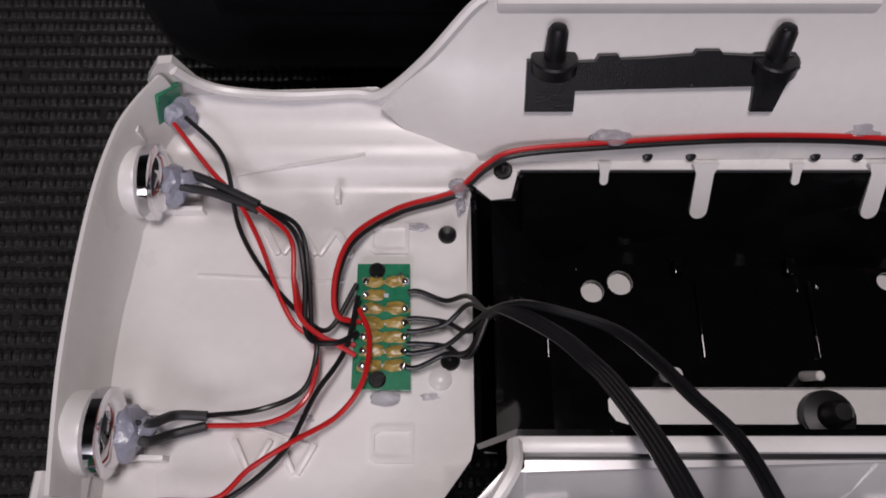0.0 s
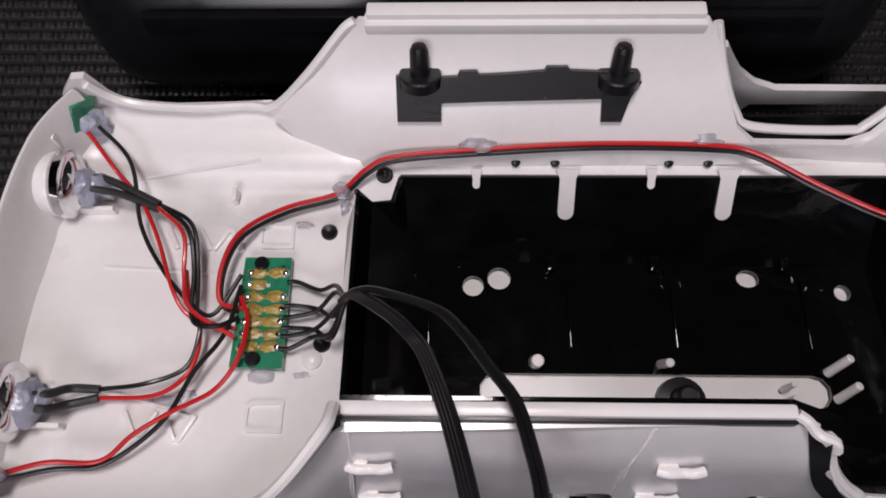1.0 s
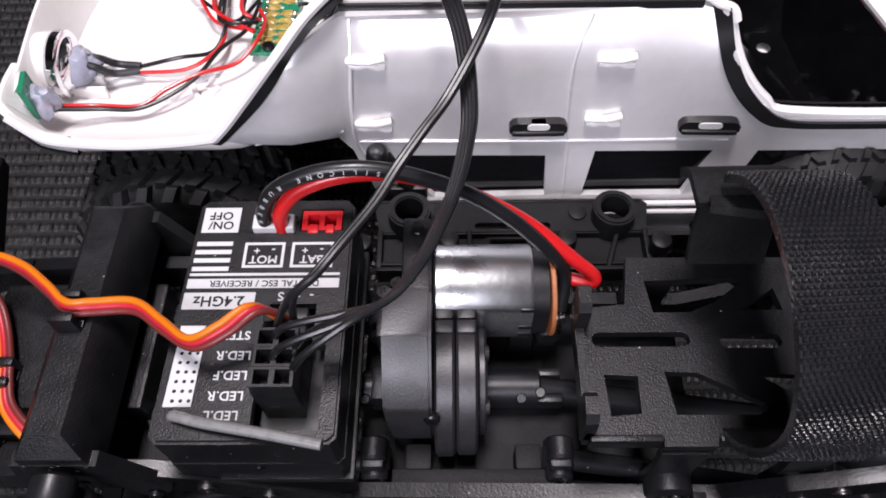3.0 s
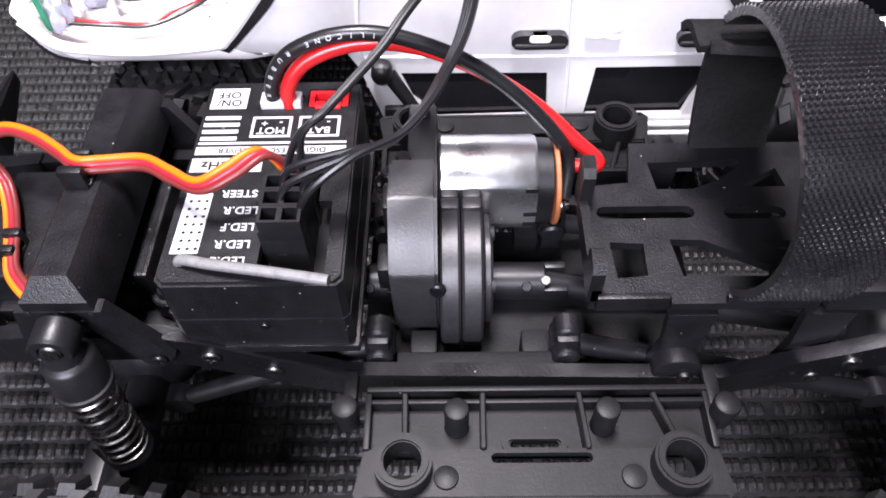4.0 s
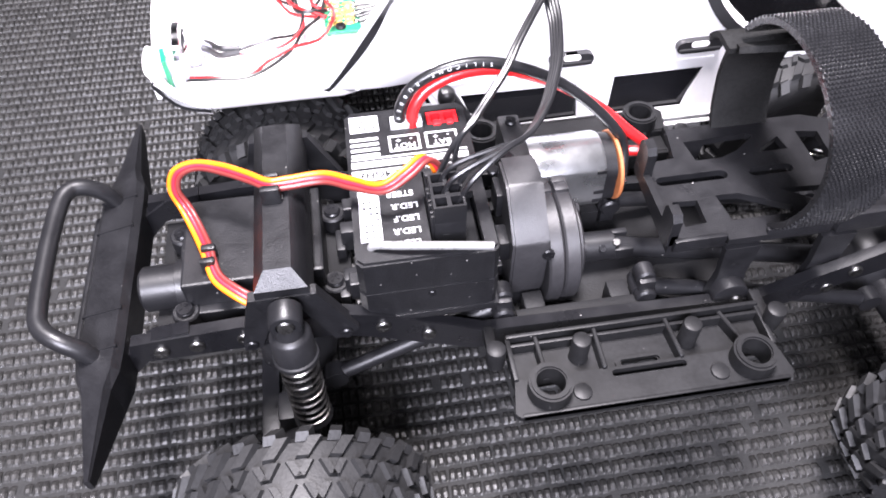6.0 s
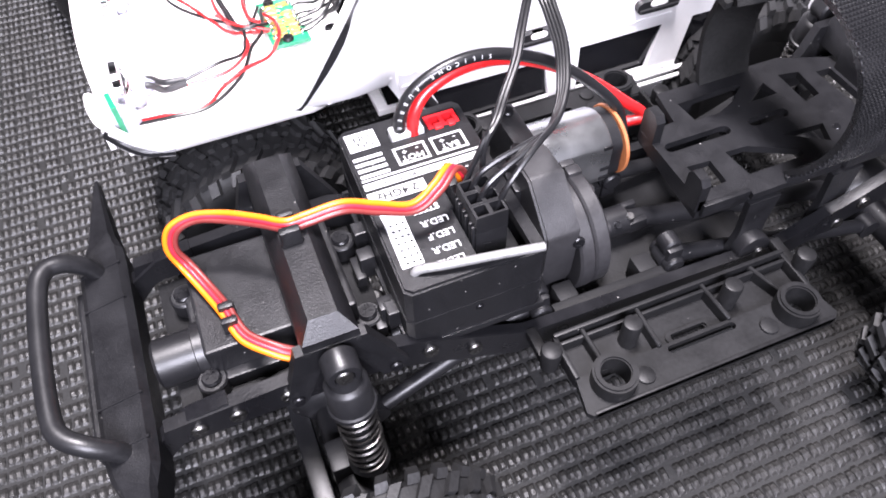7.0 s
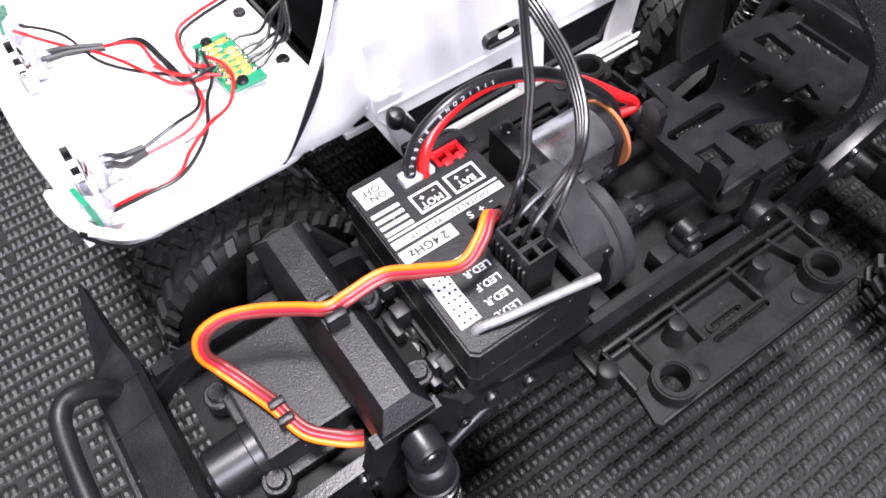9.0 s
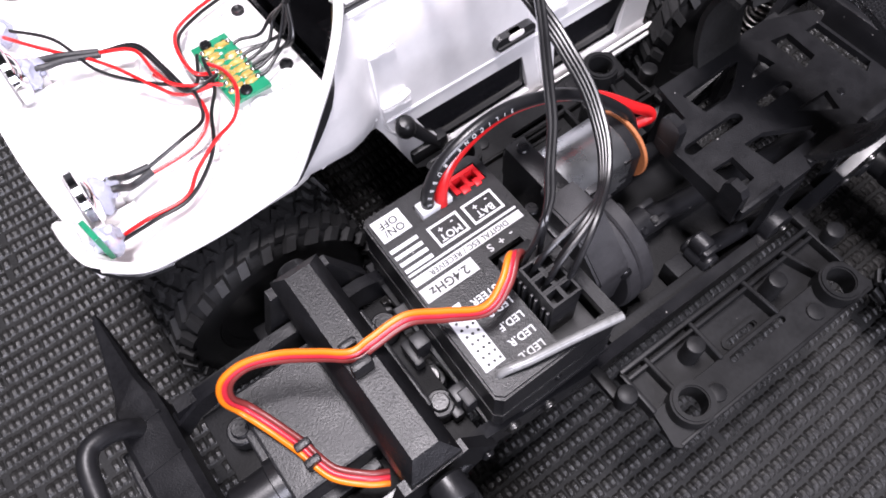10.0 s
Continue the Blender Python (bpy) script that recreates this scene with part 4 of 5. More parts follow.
# crossmember, skid and link mounts
bm = bmesh.new()
block(bm, -26, 29, -15, 15, 28.5, 32.6, 1.2)
part("skid_plate", bm, SKID, car, "black skid plate")
bm = bmesh.new()
for s in (-1, 1):
    block(bm, -20, 5, min(s * 13, s * 15.6), max(s * 13, s * 15.6), 36.8, 38.6, 0.3)
    for x in (-16, 1):
        block(bm, x - 2, x + 2, min(s * 9, s * 13), max(s * 9, s * 13), 33, 38.4, 0.4)
part("cross_mount", bm, SKID, car)
for x, s in ((-22.6, -1), (5.4, -1), (-22.6, 1), (5.4, 1)):
    bm = bmesh.new()
    rod(bm, (x, s * 8.5, 39), (x, s * 15, 39), 2.1, 14, None, 0.4)
    rod(bm, (x, s * 9.5, 42.4), (x, s * 13, 42.4), 2.0, 14, None, 0.4)
    block(bm, x - 1.6, x + 1.6, min(s * 9.5, s * 14), max(s * 9.5, s * 14), 34, 43, 0.4)
    mount = part("link_mount", bm, BLACK, car)
    screw((x + 1, s * 15.6, 37.2), (0, s, 0.2), mount)
    far_x = -56 if x < 0 else 56
    bm = bmesh.new()
    rod(bm, (x, s * 11.5, 39), (far_x, s * 15, 27.5), 1.7, 12, 1.5)
    lathe(bm, [(-1.6, 2.4), (1.6, 2.4)], (far_x, s * 15, 27.5), (0, 1, 0), 14)
    lathe(bm, [(-1.6, 2.4), (1.6, 2.4)], (x, s * 11.5, 39), (0, 1, 0), 14)
    part("suspension_link", bm, BLACK_SMOOTH, car, "black suspension link")
# tray supports
for s in (-1, 1):
    for x in (21.4, 40):
        bm = bmesh.new()
        upright(bm, [(x - 3.8, 36.5), (x + 3.8, 36.5), (x + 2.8, 43), (x + 3.4, 51.2), (x - 3.4, 51.2), (x - 2.8, 43)], [ring_points(x, 41, 0.7, 8)], s * 13.4, s * 14.8)
        lathe(bm, [(-1.2, 3.6), (1.2, 3.6), (1.4, 3.2)], (x, s * 16, 39), (0, s, 0), 18)
        sup = part("tray_support", bm, BLACK, car)
        screw((x + 1.2, s * 17.2, 38.2), (0, s, 0), sup)

# axles and wheels
def tread_block(bm, m, w, l, h, skew):
    vs = []
    for a, b, c in ((-1, -1, 0), (1, -1, 0), (1, 1, 0), (-1, 1, 0), (-0.84, -0.86, 1), (0.84, -0.86, 1), (0.84, 0.86, 1), (-0.84, 0.86, 1)):
        vs.append(bm.verts.new(m @ Vector((a * w + b * skew, b * l, c * h))))
    for f in ((4, 5, 6, 7), (0, 1, 5, 4), (1, 2, 6, 5), (2, 3, 7, 6), (3, 0, 4, 7)):
        bm.faces.new([vs[k] for k in f])


R, HALF = 24.4, 8.8
bm = bmesh.new()
lathe(bm, [(-6.6, 13.5), (-8.0, 14.6), (-8.5, 17.5), (-8.3, 20.6), (-6.8, 22.4), (-3, 22.9), (3, 22.9), (6.8, 22.4), (8.3, 20.6), (8.5, 17.5), (8.0, 14.6), (6.6, 13.5), (-6.6, 13.5)], (0, 0, 0), (0, 1, 0), 64)
N = 27
TYRE = finish("tyre", bm, RUBBER, None)
TREADS = []
for kind, row_y, off in (("v", -1.9, 0.0), ("v", 1.9, 0.5), ("bar", -5.6, 0.3), ("bar", 5.6, 0.8), ("lug", -7.9, 0.12), ("lug", 7.9, 0.62)):
    sg = math.copysign(1, row_y)
    bm = bmesh.new()
    if kind == "v":
        for side in (-1, 1):
            tread_block(bm, Matrix.Translation((side * 0.85, row_y, 22.5)), 0.74, 1.45, 1.4, side * 0.8)
    elif kind == "bar":
        tread_block(bm, Matrix.Translation((0, row_y, 22.3)), 1.15, 1.9, 1.5, sg * 1.3)
    else:
        tread_block(bm, Matrix.Translation((0.4, row_y, 21.5)) @ Matrix.Rotation(-0.8 * sg, 4, "X"), 1.2, 1.6, 1.6, sg * 0.5)
    TREADS.append((finish("tread_block", bm, RUBBER, None, smooth=False), off))
bm = bmesh.new()
lathe(bm, [(-6.8, 13.4), (-7.2, 14.6), (-7.6, 14.2), (-7.2, 12.6), (-4.5, 11.6), (4.5, 11.6), (7.2, 12.6), (7.6, 14.2), (7.2, 14.6), (6.8, 13.4)], (0, 0, 0), (0, 1, 0), 40)
for k in range(6):
    block(bm, -1.6, 1.6, -3.2, -1.2, 2.0, 12.6, 0.4, 1, Matrix.Rotation(k * math.pi / 3, 4, "Y"))
lathe(bm, [(-4.4, 3.2), (-3.8, 3.8), (3, 3.8)], (0, 0, 0), (0, 1, 0), 20)
RIM = finish("rim", bm, BLACK_SMOOTH, None)
for x in (-63.5, 63.5):
    for s in (-1, 1):
        wheel = new("wheel")
        wheel.empty_display_size = 0.01
        wheel.parent = car
        wheel["label"] = "black knobbly wheel standing on the mat"
        base = Matrix.Translation((x * MM, s * 43.6 * MM, 23.7 * MM)) @ Matrix.Diagonal((0.97, 1, 0.97, 1)) @ Matrix.Rotation(0.37 * x * s, 4, "Y")
        turned = base @ (Matrix.Identity(4) if s < 0 else Matrix.Rotation(math.pi, 4, "Z"))
        for src, nm in ((TYRE, "tyre"), (RIM, "rim")):
            o = new(nm, src.data)
            o.parent = wheel
            o.matrix_basis = turned
        rest = bmesh.new()
        for src, off in TREADS:
            for k in range(N):
                spin = Matrix.Rotation(2 * math.pi * (k + off) / N, 4, "Y")
                if x < 0:
                    o = new("tread_block", src.data)
                    o.parent = wheel
                    o.matrix_basis = turned @ spin
                else:
                    n0 = len(rest.verts)
                    rest.from_mesh(src.data)
                    rest.verts.ensure_lookup_table()
                    for v in rest.verts[n0:]:
                        v.co = spin @ v.co
        if x > 0:
            me = bpy.data.meshes.new("tread")
            rest.to_mesh(me)
            me.materials.append(RUBBER)
            o = tagged(new("tread", me), kind="stuff")
            o.parent = wheel
            o.matrix_basis = turned
        rest.free()
for src in (TYRE, RIM, *[t_[0] for t_ in TREADS]):
    bpy.data.objects.remove(src)
for x in (-63.5, 63.5):
    bm = bmesh.new()
    rod(bm, (x, -38, 24.0), (x, 38, 24.0), 3.4, 18, None, 0.5)
    lathe(bm, [(-8, 2), (-7, 5), (-4, 7.4), (0, 8.2), (4, 7.4), (7, 5), (8, 2)], (x, -3, 24.6), (1, 0, 0.1), 20)
    for s in (-1, 1):
        block(bm, x - 3.5, x + 3.5, s * 22 - 3, s * 22 + 3, 22, 31, 0.8)
        rod(bm, (x + 3, s * 25, 31), (x + 3, s * 21, 31), 2.4, 14)
    ax = part("axle", bm, BLACK_SMOOTH, car, "black axle housing")
    for s in (-1, 1):
        screw((x + 3, s * 25.4, 31), (0, s, 0), ax)
    bm = bmesh.new()
    block(bm, x - 8 if x < 0 else x + 5, x - 4.4 if x < 0 else x + 8, -35, 35, 19.5, 23, 0.5)
    part("tie_rod", bm, BLACK_SMOOTH, car, "flat black tie rod")
    bm = bmesh.new()
    e = -1 if x < 0 else 1
    rod(bm, (e * 20 if e < 0 else 1, 0.5, 37.6), (x - e * 9, -2.5, 27), 2.2, 14)
    part("drive_shaft", bm, BLACK_SMOOTH, car, "black drive shaft")
for x0, x1 in ((-25.5, -19.5), (-6.5, 5.5)):
    bm = bmesh.new()
    rod(bm, (x0, 0.4, 37.8), (x1 - 2, 0.4, 37.6), 3.1, 20, None, 0.4)
    block(bm, x1 - 2.6, x1 + 1.5, -2.6, -1.2, 36, 39.2, 0.5)
    block(bm, x1 - 2.6, x1 + 1.5, 1.9, 3.3, 36, 39.2, 0.5)
    cup = part("drive_cup", bm, BLACK_SMOOTH, car, "black drive cup with a steel pin")
    screw((x1 - 2.2, -1.4, 40.3), (0, -0.4, 1), cup, 0.6)
    screw((x1 - 5.2, -2.0, 39.6), (0, -0.7, 1), cup, 0.6, True)
# shock absorbers
for x in (-60.6, 62.0):
    for s in (-1, 1):
        top, low = Vector((x, s * 22.0, (59.0 if s < 0 else 55.6) if x < 0 else 57)), Vector((x + 0.4, s * 25.4, 31.5))
        d = (low - top).normalized()
        bm = bmesh.new()
        lathe(bm, [(1.0, 2.3), (3.2, 2.6), (3.6, 3.2), (4.0, 3.5), (8.8, 3.6), (9.0, 3.9), (9.8, 3.9), (10.0, 3.0)], top, d, 24)
        lathe(bm, [(-2.2, 2.4), (-1.8, 2.8), (1.4, 2.8), (1.9, 2.5), (2.0, 1.6), (1.2, 1.5)], top, (0, s, 0), 22)
        shock = part("shock_absorber", bm, BLACK_SMOOTH, car, "black coil-over shock absorber")
        screw(top + Vector((0, s * 1.6, 0)), (0, s, 0.1), shock, 1.0)
        bm = bmesh.new()
        pts, n = [], 110
        u = d.orthogonal().normalized()
        w = d.cross(u)
        for k in range(n + 1):
            a = 2 * math.pi * 9 * k / n
            pts.append(top + d * (9.6 + 16.4 * k / n) + (u * math.cos(a) + w * math.sin(a)) * 3.1)
        wire(bm, pts, 0.33, 6, 2)
        part("spring", bm, SPRING, shock, "steel coil spring")
        bm = bmesh.new()
        rod(bm, top + d * 9, top + d * 27, 1.3, 10)
        lathe(bm, [(25.6, 3.0), (26.4, 3.6), (27.2, 3.6), (28.0, 2.4), (30, 1.8)], top, d, 18)
        part("shaft", bm, BLACK_SMOOTH, shock)

# front shock tower: a bevelled beam with two legs
bm = bmesh.new()
prof = [(-65.4, 56.5), (-65.0, 62.0), (-63.0, 64.6), (-58.6, 64.6), (-56.4, 62.0), (-56.0, 56.5)]
plate(bm, prof, [], lambda a, b: (a, -18.6 + 0.9 * max(0, b - 62), b), lambda a, b: (a, 20.2 - 0.9 * max(0, b - 62), b))
for s, y0 in ((-1, -18.8), (1, 18.4)):
    upright(bm, [(-66.4, 60.2), (-55.4, 60.2), (-49.6, 48.6), (-51.6, 46.2), (-54.0, 46.4), (-58.2, 56.0), (-62.6, 56.4), (-66.6, 46.6), (-69.6, 46.2), (-69.4, 49)], [], y0, y0 + 2.0)
tower = part("shock_tower", bm, BLACK, car, "black bevelled shock tower beam")
for i in range(2):
    for j in range(3):
        bm = bmesh.new()
        lathe(bm, [(0, 0.42), (0.12, 0.42)], (-64.6 + 3.4 * i + (2.6 if j == 1 else 2.2 * j), -18.8, 60.0 - 1.7 * (j % 2) - 2 * i * 0.2), (0, -1, 0), 8)
        part("pin_hole", bm, TRIM, tower)
bm = bmesh.new()
block(bm, -63.2, -59.4, -1.9, 1.7, 64.2, 65.2, 0.3)
block(bm, -63.0, -59.6, -2.4, -0.9, 64.4, 68.0, 0.5)
block(bm, -62.6, -59.8, 1.6, 2.9, 64.4, 67.4, 0.5)
part("cable_clip", bm, BLACK, tower, "black cable clip")
# rear tower, mostly under the strap
bm = bmesh.new()
plate(bm, [(a + 123.5, b) for a, b in prof], [], lambda a, b: (a, -17, b - 4), lambda a, b: (a, 17, b - 4))
for y0 in (-18.6, 16.6):
    upright(bm, [(56.4, 57), (67.6, 57), (72, 46.4), (53, 46.4)], [], y0, y0 + 2)
part("shock_tower", bm, BLACK, car)

# steering servo
servo = part("servo", bmesh.new(), BLACK, car, "black steering servo box")
bm = bmesh.new()
block(bm, -79.6, -54.5, -8.6, 11.6, 43.0, 53.4, 0.5)
block(bm, -81.2, -79.2, -6.5, 9, 44, 49.5, 0.4)
block(bm, -78, -66, -10.4, -8.4, 44.4, 47.4, 0.3)
block(bm, -78.6, -77.6, -10.8, -8.6, 41, 44.8, 0.2)
bmesh.ops.scale(bm, vec=(MM, MM, MM), verts=bm.verts)
bm.to_mesh(servo.data)
bm.free()
bm = bmesh.new()
lathe(bm, [(0, 3.6), (0.6, 4.2), (6.6, 4.2), (6.8, 4.8), (8.6, 4.8)], (-88.0, -3.4, 47.4), (1, 0, 0), 26)
part("motor_cap", bm, BLACK_SMOOTH, servo, "black round servo motor cap")
bm = bmesh.new()
for y0 in (-5.6, -2.6):
    block(bm, -75.6, -73.0, y0 - 0.7, y0 + 0.7, 53.2, 56.4, 0.45)
block(bm, -75.6, -73.0, -5.6, -2.6, 53.2, 53.9, 0.2)
part("cable_clip", bm, BLACK, servo, "black cable clip")
for x, y0, z in ((-81.2, 7.6, 48.6), (-53.0, -8.0, 48.2), (-52.6, 8.8, 48.4), (-80.0, -9.6, 47.4)):
    bm = bmesh.new()
    lathe(bm, [(-3, 2.5), (0, 2.5), (0.3, 2.2)], (x, y0, z), (0, 0, 1), 18)
    lug = part("screw_lug", bm, BLACK, car)
    screw((x, y0, z + 0.3), (0, 0, 1), lug, 1.2, True)
bm = bmesh.new()
block(bm, -86, -50, -15.2, 15.2, 42.4, 44.4, 0.3)
part("servo_plate", bm, SKID, car)

# steering links and joints between the servo and the receiver box
for x0, y0, x1, y1, z in ((-52.6, 13.2, -50.6, -2.0, 41.2), (-55.0, 17.0, -46.0, 12.6, 40.4)):
    bm = bmesh.new()
    rod(bm, (x0, y0, z), (x1, y1, z - 0.6), 1.4, 12)
    for px_, py_ in ((x0, y0), (x1, y1)):
        lathe(bm, [(-1.8, 2.3), (-1.4, 2.6), (1.4, 2.6), (1.8, 2.3)], (px_, py_, z), (0, 0, 1), 16)
    link = part("steering_link", bm, BLACK_SMOOTH, car, "black steering link with ball joints")
    screw((x0, y0, z + 1.9), (0, 0, 1), link, 1.1)
    screw((x1, y1, z + 1.9), (0, 0, 1), link, 1.1)
# hooks that hold the receiver box
for y0 in (-9.0, 2.0):
    bm = bmesh.new()
    block(bm, -51.2, -48.4, y0 - 1.4, y0 + 1.4, 46.2, 51.6, 0.3)
    block(bm, -52.4, -50.6, y0 - 2.6, y0 + 2.6, 45.4, 48.2, 0.4)
    part("box_hook", bm, BLACK_SMOOTH, car)
# small screws of the tower legs and the far shock caps
for s in (-1, 1):
    for x0, z in ((-68.0, 48.2), (-51.8, 48.2)):
        screw((x0, s * (19.0 if s < 0 else 20.6), z), (0, s, 0), tower, 0.8, True)

# front bumper with tube hoop
bumper = part("front_bumper", bmesh.new(), BLACK, car, "black stamped bumper with swept ends")
bm = bmesh.new()
prof = [(-98.0, 44.0), (-97.6, 48.6), (-96.6, 49.8), (-90.4, 51.2), (-89.2, 49.8), (-89.4, 42.0), (-95, 41.0)]
plate(bm, prof, [], lambda a, b: (a, -17.5, b), lambda a, b: (a, 17.5, b))
for s in (-1, 1):
    vs = []
    for t_, (dx, dz, w, h) in ((17.5, (0, 0, 1, 1)), (21.5, (0.2, 0, 0.9, 1)), (25, (0.3, 0, 0.62, 1.0)), (40.2, (0.9, 2.4, 0.12, 0.3))):
        vs.append([bm.verts.new((-93.2 + dx + (a + 93.2) * w, s * t_, 46 + dz + (b - 46) * h)) for a, b in prof])
    for a, b in zip(vs, vs[1:]):
        for k in range(len(prof)):
            bm.faces.new((a[k], a[(k + 1) % len(prof)], b[(k + 1) % len(prof)], b[k]))
    bm.faces.new(vs[-1])
for y0, y1 in ((-16, 16),):
    block(bm, -99.0, -97.0, y0, y1, 43.5, 47.6, 0.5)
bmesh.ops.recalc_face_normals(bm, faces=bm.faces)
bmesh.ops.scale(bm, vec=(MM, MM, MM), verts=bm.verts)
bm.to_mesh(bumper.data)
bm.free()
for y0 in (17.4, 9.6, -9.6, -17.4):
    bm = bmesh.new()
    plate(bm, [(-97.2, y0 - 0.2), (-90.0, y0 - 0.2), (-90.0, y0 + 0.2), (-97.2, y0 + 0.2)], [], lambda a, b: (a, b, 49.4 + (a + 96.6) * 0.226), lambda a, b: (a, b, 49.98 + (a + 96.6) * 0.226))
    part("crease", bm, BLACK, bumper)
bm = bmesh.new()
wire(bm, [(-94.2, 17.2, 50.2), (-95.4, 17.0, 53.2), (-98.0, 16.6, 55.6), (-100.6, 15.4, 56.4), (-102.0, 11.4, 56.2), (-102.4, 0, 55.8), (-102.0, -11.4, 55.4), (-100.8, -15.2, 55.2), (-98.0, -17.4, 54.4), (-95.4, -18.2, 52.4), (-94.2, -18.2, 50.0)], 1.6, 14, 6)
part("hoop", bm, BLACK_SMOOTH, bumper, "black tube hoop")
for s in (-1, 1):
    bm = bmesh.new()
    upright(bm, [(-90, 47), (-84, 51.2), (-78, 51.9), (-78, 48.2), (-86, 45.4), (-90, 41)], [], s * 14.7, s * 17.2)
    part("bumper_mount", bm, STEEL_BLACK, car)
bm = bmesh.new()
block(bm, 92, 98, -34, 34, 38, 46, 1.2)
part("rear_bumper", bm, BLACK, car, "black rear bumper")

# gearbox and motor
bm = bmesh.new()
plate(bm, [(-8.6, 40.0), (-9.2, 52.6), (-8.8, 53.2), (-1.2, 60.2), (-0.4, 60.4), (6.5, 60.2), (6.5, 36.0), (-7.4, 36.0)], [], lambda a, b: (-20.4, a, b), lambda a, b: (-13.5, a, b))
bmesh.ops.bevel(bm, geom=[e for e in bm.edges if abs(e.verts[0].co.x - e.verts[1].co.x) < 0.01 and len(e.link_faces) == 2 and e.calc_face_angle() > 0.5], offset=0.45, segments=2, affect="EDGES")
gear = part("gearbox", bm, GEAR, car, "black plastic gearbox")
for b in ((-18.0, -13.6, 6.4, 20.0, 36, 58.6, 0.6), (-19.8, -13.6, -7.6, 4, 32.5, 43.5, 0.6), (-22.4, -20.3, -6.5, -1.5, 46, 51, 0.5), (-21.6, -20.3, 1, 6, 50, 56, 0.4)):
    bm = bmesh.new()
    block(bm, *b)
    part("gearbox_boss", bm, BLACK, gear)
for x0, x1, r in ((-13.3, -10.25, 11.9), (-10.05, -6.9, 11.7), (-6.9, -5.4, 8.6)):
    bm = bmesh.new()
    lathe(bm, [(0, r - 0.5), (0.4, r), (x1 - x0 - 0.4, r), (x1 - x0, r - 0.5)], (x0, 0.4, 41.6), (1, 0, 0), 56)
    if r > 10:
        block(bm, x0 + 0.15, x1 - 0.15, 5.2, 8.6, 48.6, 53.4, 0.5)
        block(bm, x0 + 0.15, x1 - 0.15, 2.6, 4.8, 50.0, 53.9, 0.4)
    else:
        for a in (0.6, 1.7, 2.8, 3.9, 5.0):
            lathe(bm, [(1.2, 1.2), (1.8, 1.1)], (x0, 0.4 - 7.6 * math.cos(a), 41.6 + 7.6 * math.sin(a)), (1, 0, 0), 12)
    part("gear_cover", bm, GEAR, gear, "black rounded gear cover")
for x, y0, z in ((-15.6, 17.6, 58.8), (-18.4, 7.6, 59.2), (-13.6, -8.9, 49.4), (-20.8, 8.6, 55.0)):
    screw((x, y0, z), (0, 0, 1) if z > 50 else (0, -1, 0.1), gear, 0.9, True)
motor = part("motor", bmesh.new(), CAN, car, "silver brushed can motor")
bm = bmesh.new()
lathe(bm, [(0, 7.0), (0.4, 7.5), (14.6, 7.5), (15.2, 7.2), (15.3, 5)], (-13.4, 12.5, 48.6), (1, 0, 0), 64)
for v in bm.verts:
    v.co.y = 12.5 + max(-5.9, min(5.9, v.co.y - 12.5))
bmesh.ops.scale(bm, vec=(MM, MM, MM), verts=bm.verts)
bm.to_mesh(motor.data)
bm.free()
motor.data.shade_smooth()
motor.data.set_sharp_from_angle(angle=radians(30))
bm = bmesh.new()
lathe(bm, [(0, 7.0), (2.6, 6.8)], (1.6, 12.5, 48.6), (1, 0, 0), 36)
for v in bm.verts:
    v.co.y = 12.5 + max(-5.8, min(5.8, v.co.y - 12.5))
for z in (44.4, 46.8, 52.4):
    block(bm, -0.2, 1.8, 6.45, 7.2, z, z + 1.0, 0.15)
part("end_bell", bm, BLACK_SMOOTH, motor, "black end bell")
bm = bmesh.new()
lathe(bm, [(0, 7.0), (0.15, 7.15), (0.6, 7.15), (0.75, 7.0)], (4.4, 12.4, 48.8), (1, 0.03, 0), 40)
plate_fibre = part("end_board", bm, FIBRE, motor, "brown fibre end board")
for y0, z in ((13.4, 51.8), (8.6, 47.0)):
    bm = bmesh.new()
    blob(bm, (5.9, y0, z), (1.2, 1.1, 1.1), 7)
    part("solder_joint", bm, SOLDER, motor)
bm = bmesh.new()
block(bm, 5.0, 7.2, 8.0, 9.0, 46.4, 47.8, 0.15)
part("terminal", bm, SOLDER, motor)

# battery tray with cut-outs
bm = bmesh.new()
outline = [(9.0, 6.4), (7.8, 0), (8.6, -13.4), (18.0, -13.4), (17.8, -14.6), (25.0, -14.6), (25.2, -13.4), (38.4, -13.6), (38.8, -14.6), (52.5, -13.4), (57.0, -2), (55.0, 11), (45.0, 15.0), (16.4, 15.2), (15.2, 7.0)]
cuts = [[(18.6, 11.0), (32.0, 11.4), (33.0, 10.6), (28.5, 7.2), (24.6, 5.6), (19.2, 5.6)], slot_points(10.8, 22.8, 1.2, 1.15), slot_points(29.2, 36.0, 0.9, 1.1), [(10.8, -4.2), (15.6, -4.5), (15.4, -10.0), (11.2, -10.4)], [(19.4, -3.8), (24.0, -4.0), (32.6, -8.6), (32.6, -9.6), (31.4, -10.2), (20.2, -10.2)], [(31.8, 5.9), (37.8, 9.6), (38.4, 5.9)], [(32.0, -4.0), (41.0, -4.6), (39.4, -9.0)], [(49.6, 8.2), (53.0, 8.0), (53.2, -5.0), (50.6, -6.2)], [(42, 10.4), (46.4, 9.6), (46.0, 2.6), (42, 1.6)]]
flat(bm, outline, cuts, 52.5, 54.0)
plate(bm, [(-13.2, 50.6), (6.2, 52.4), (6.2, 55.2), (-13.2, 55.2)], [], lambda a, b: (7.2, a, b), lambda a, b: (8.5, a, b))
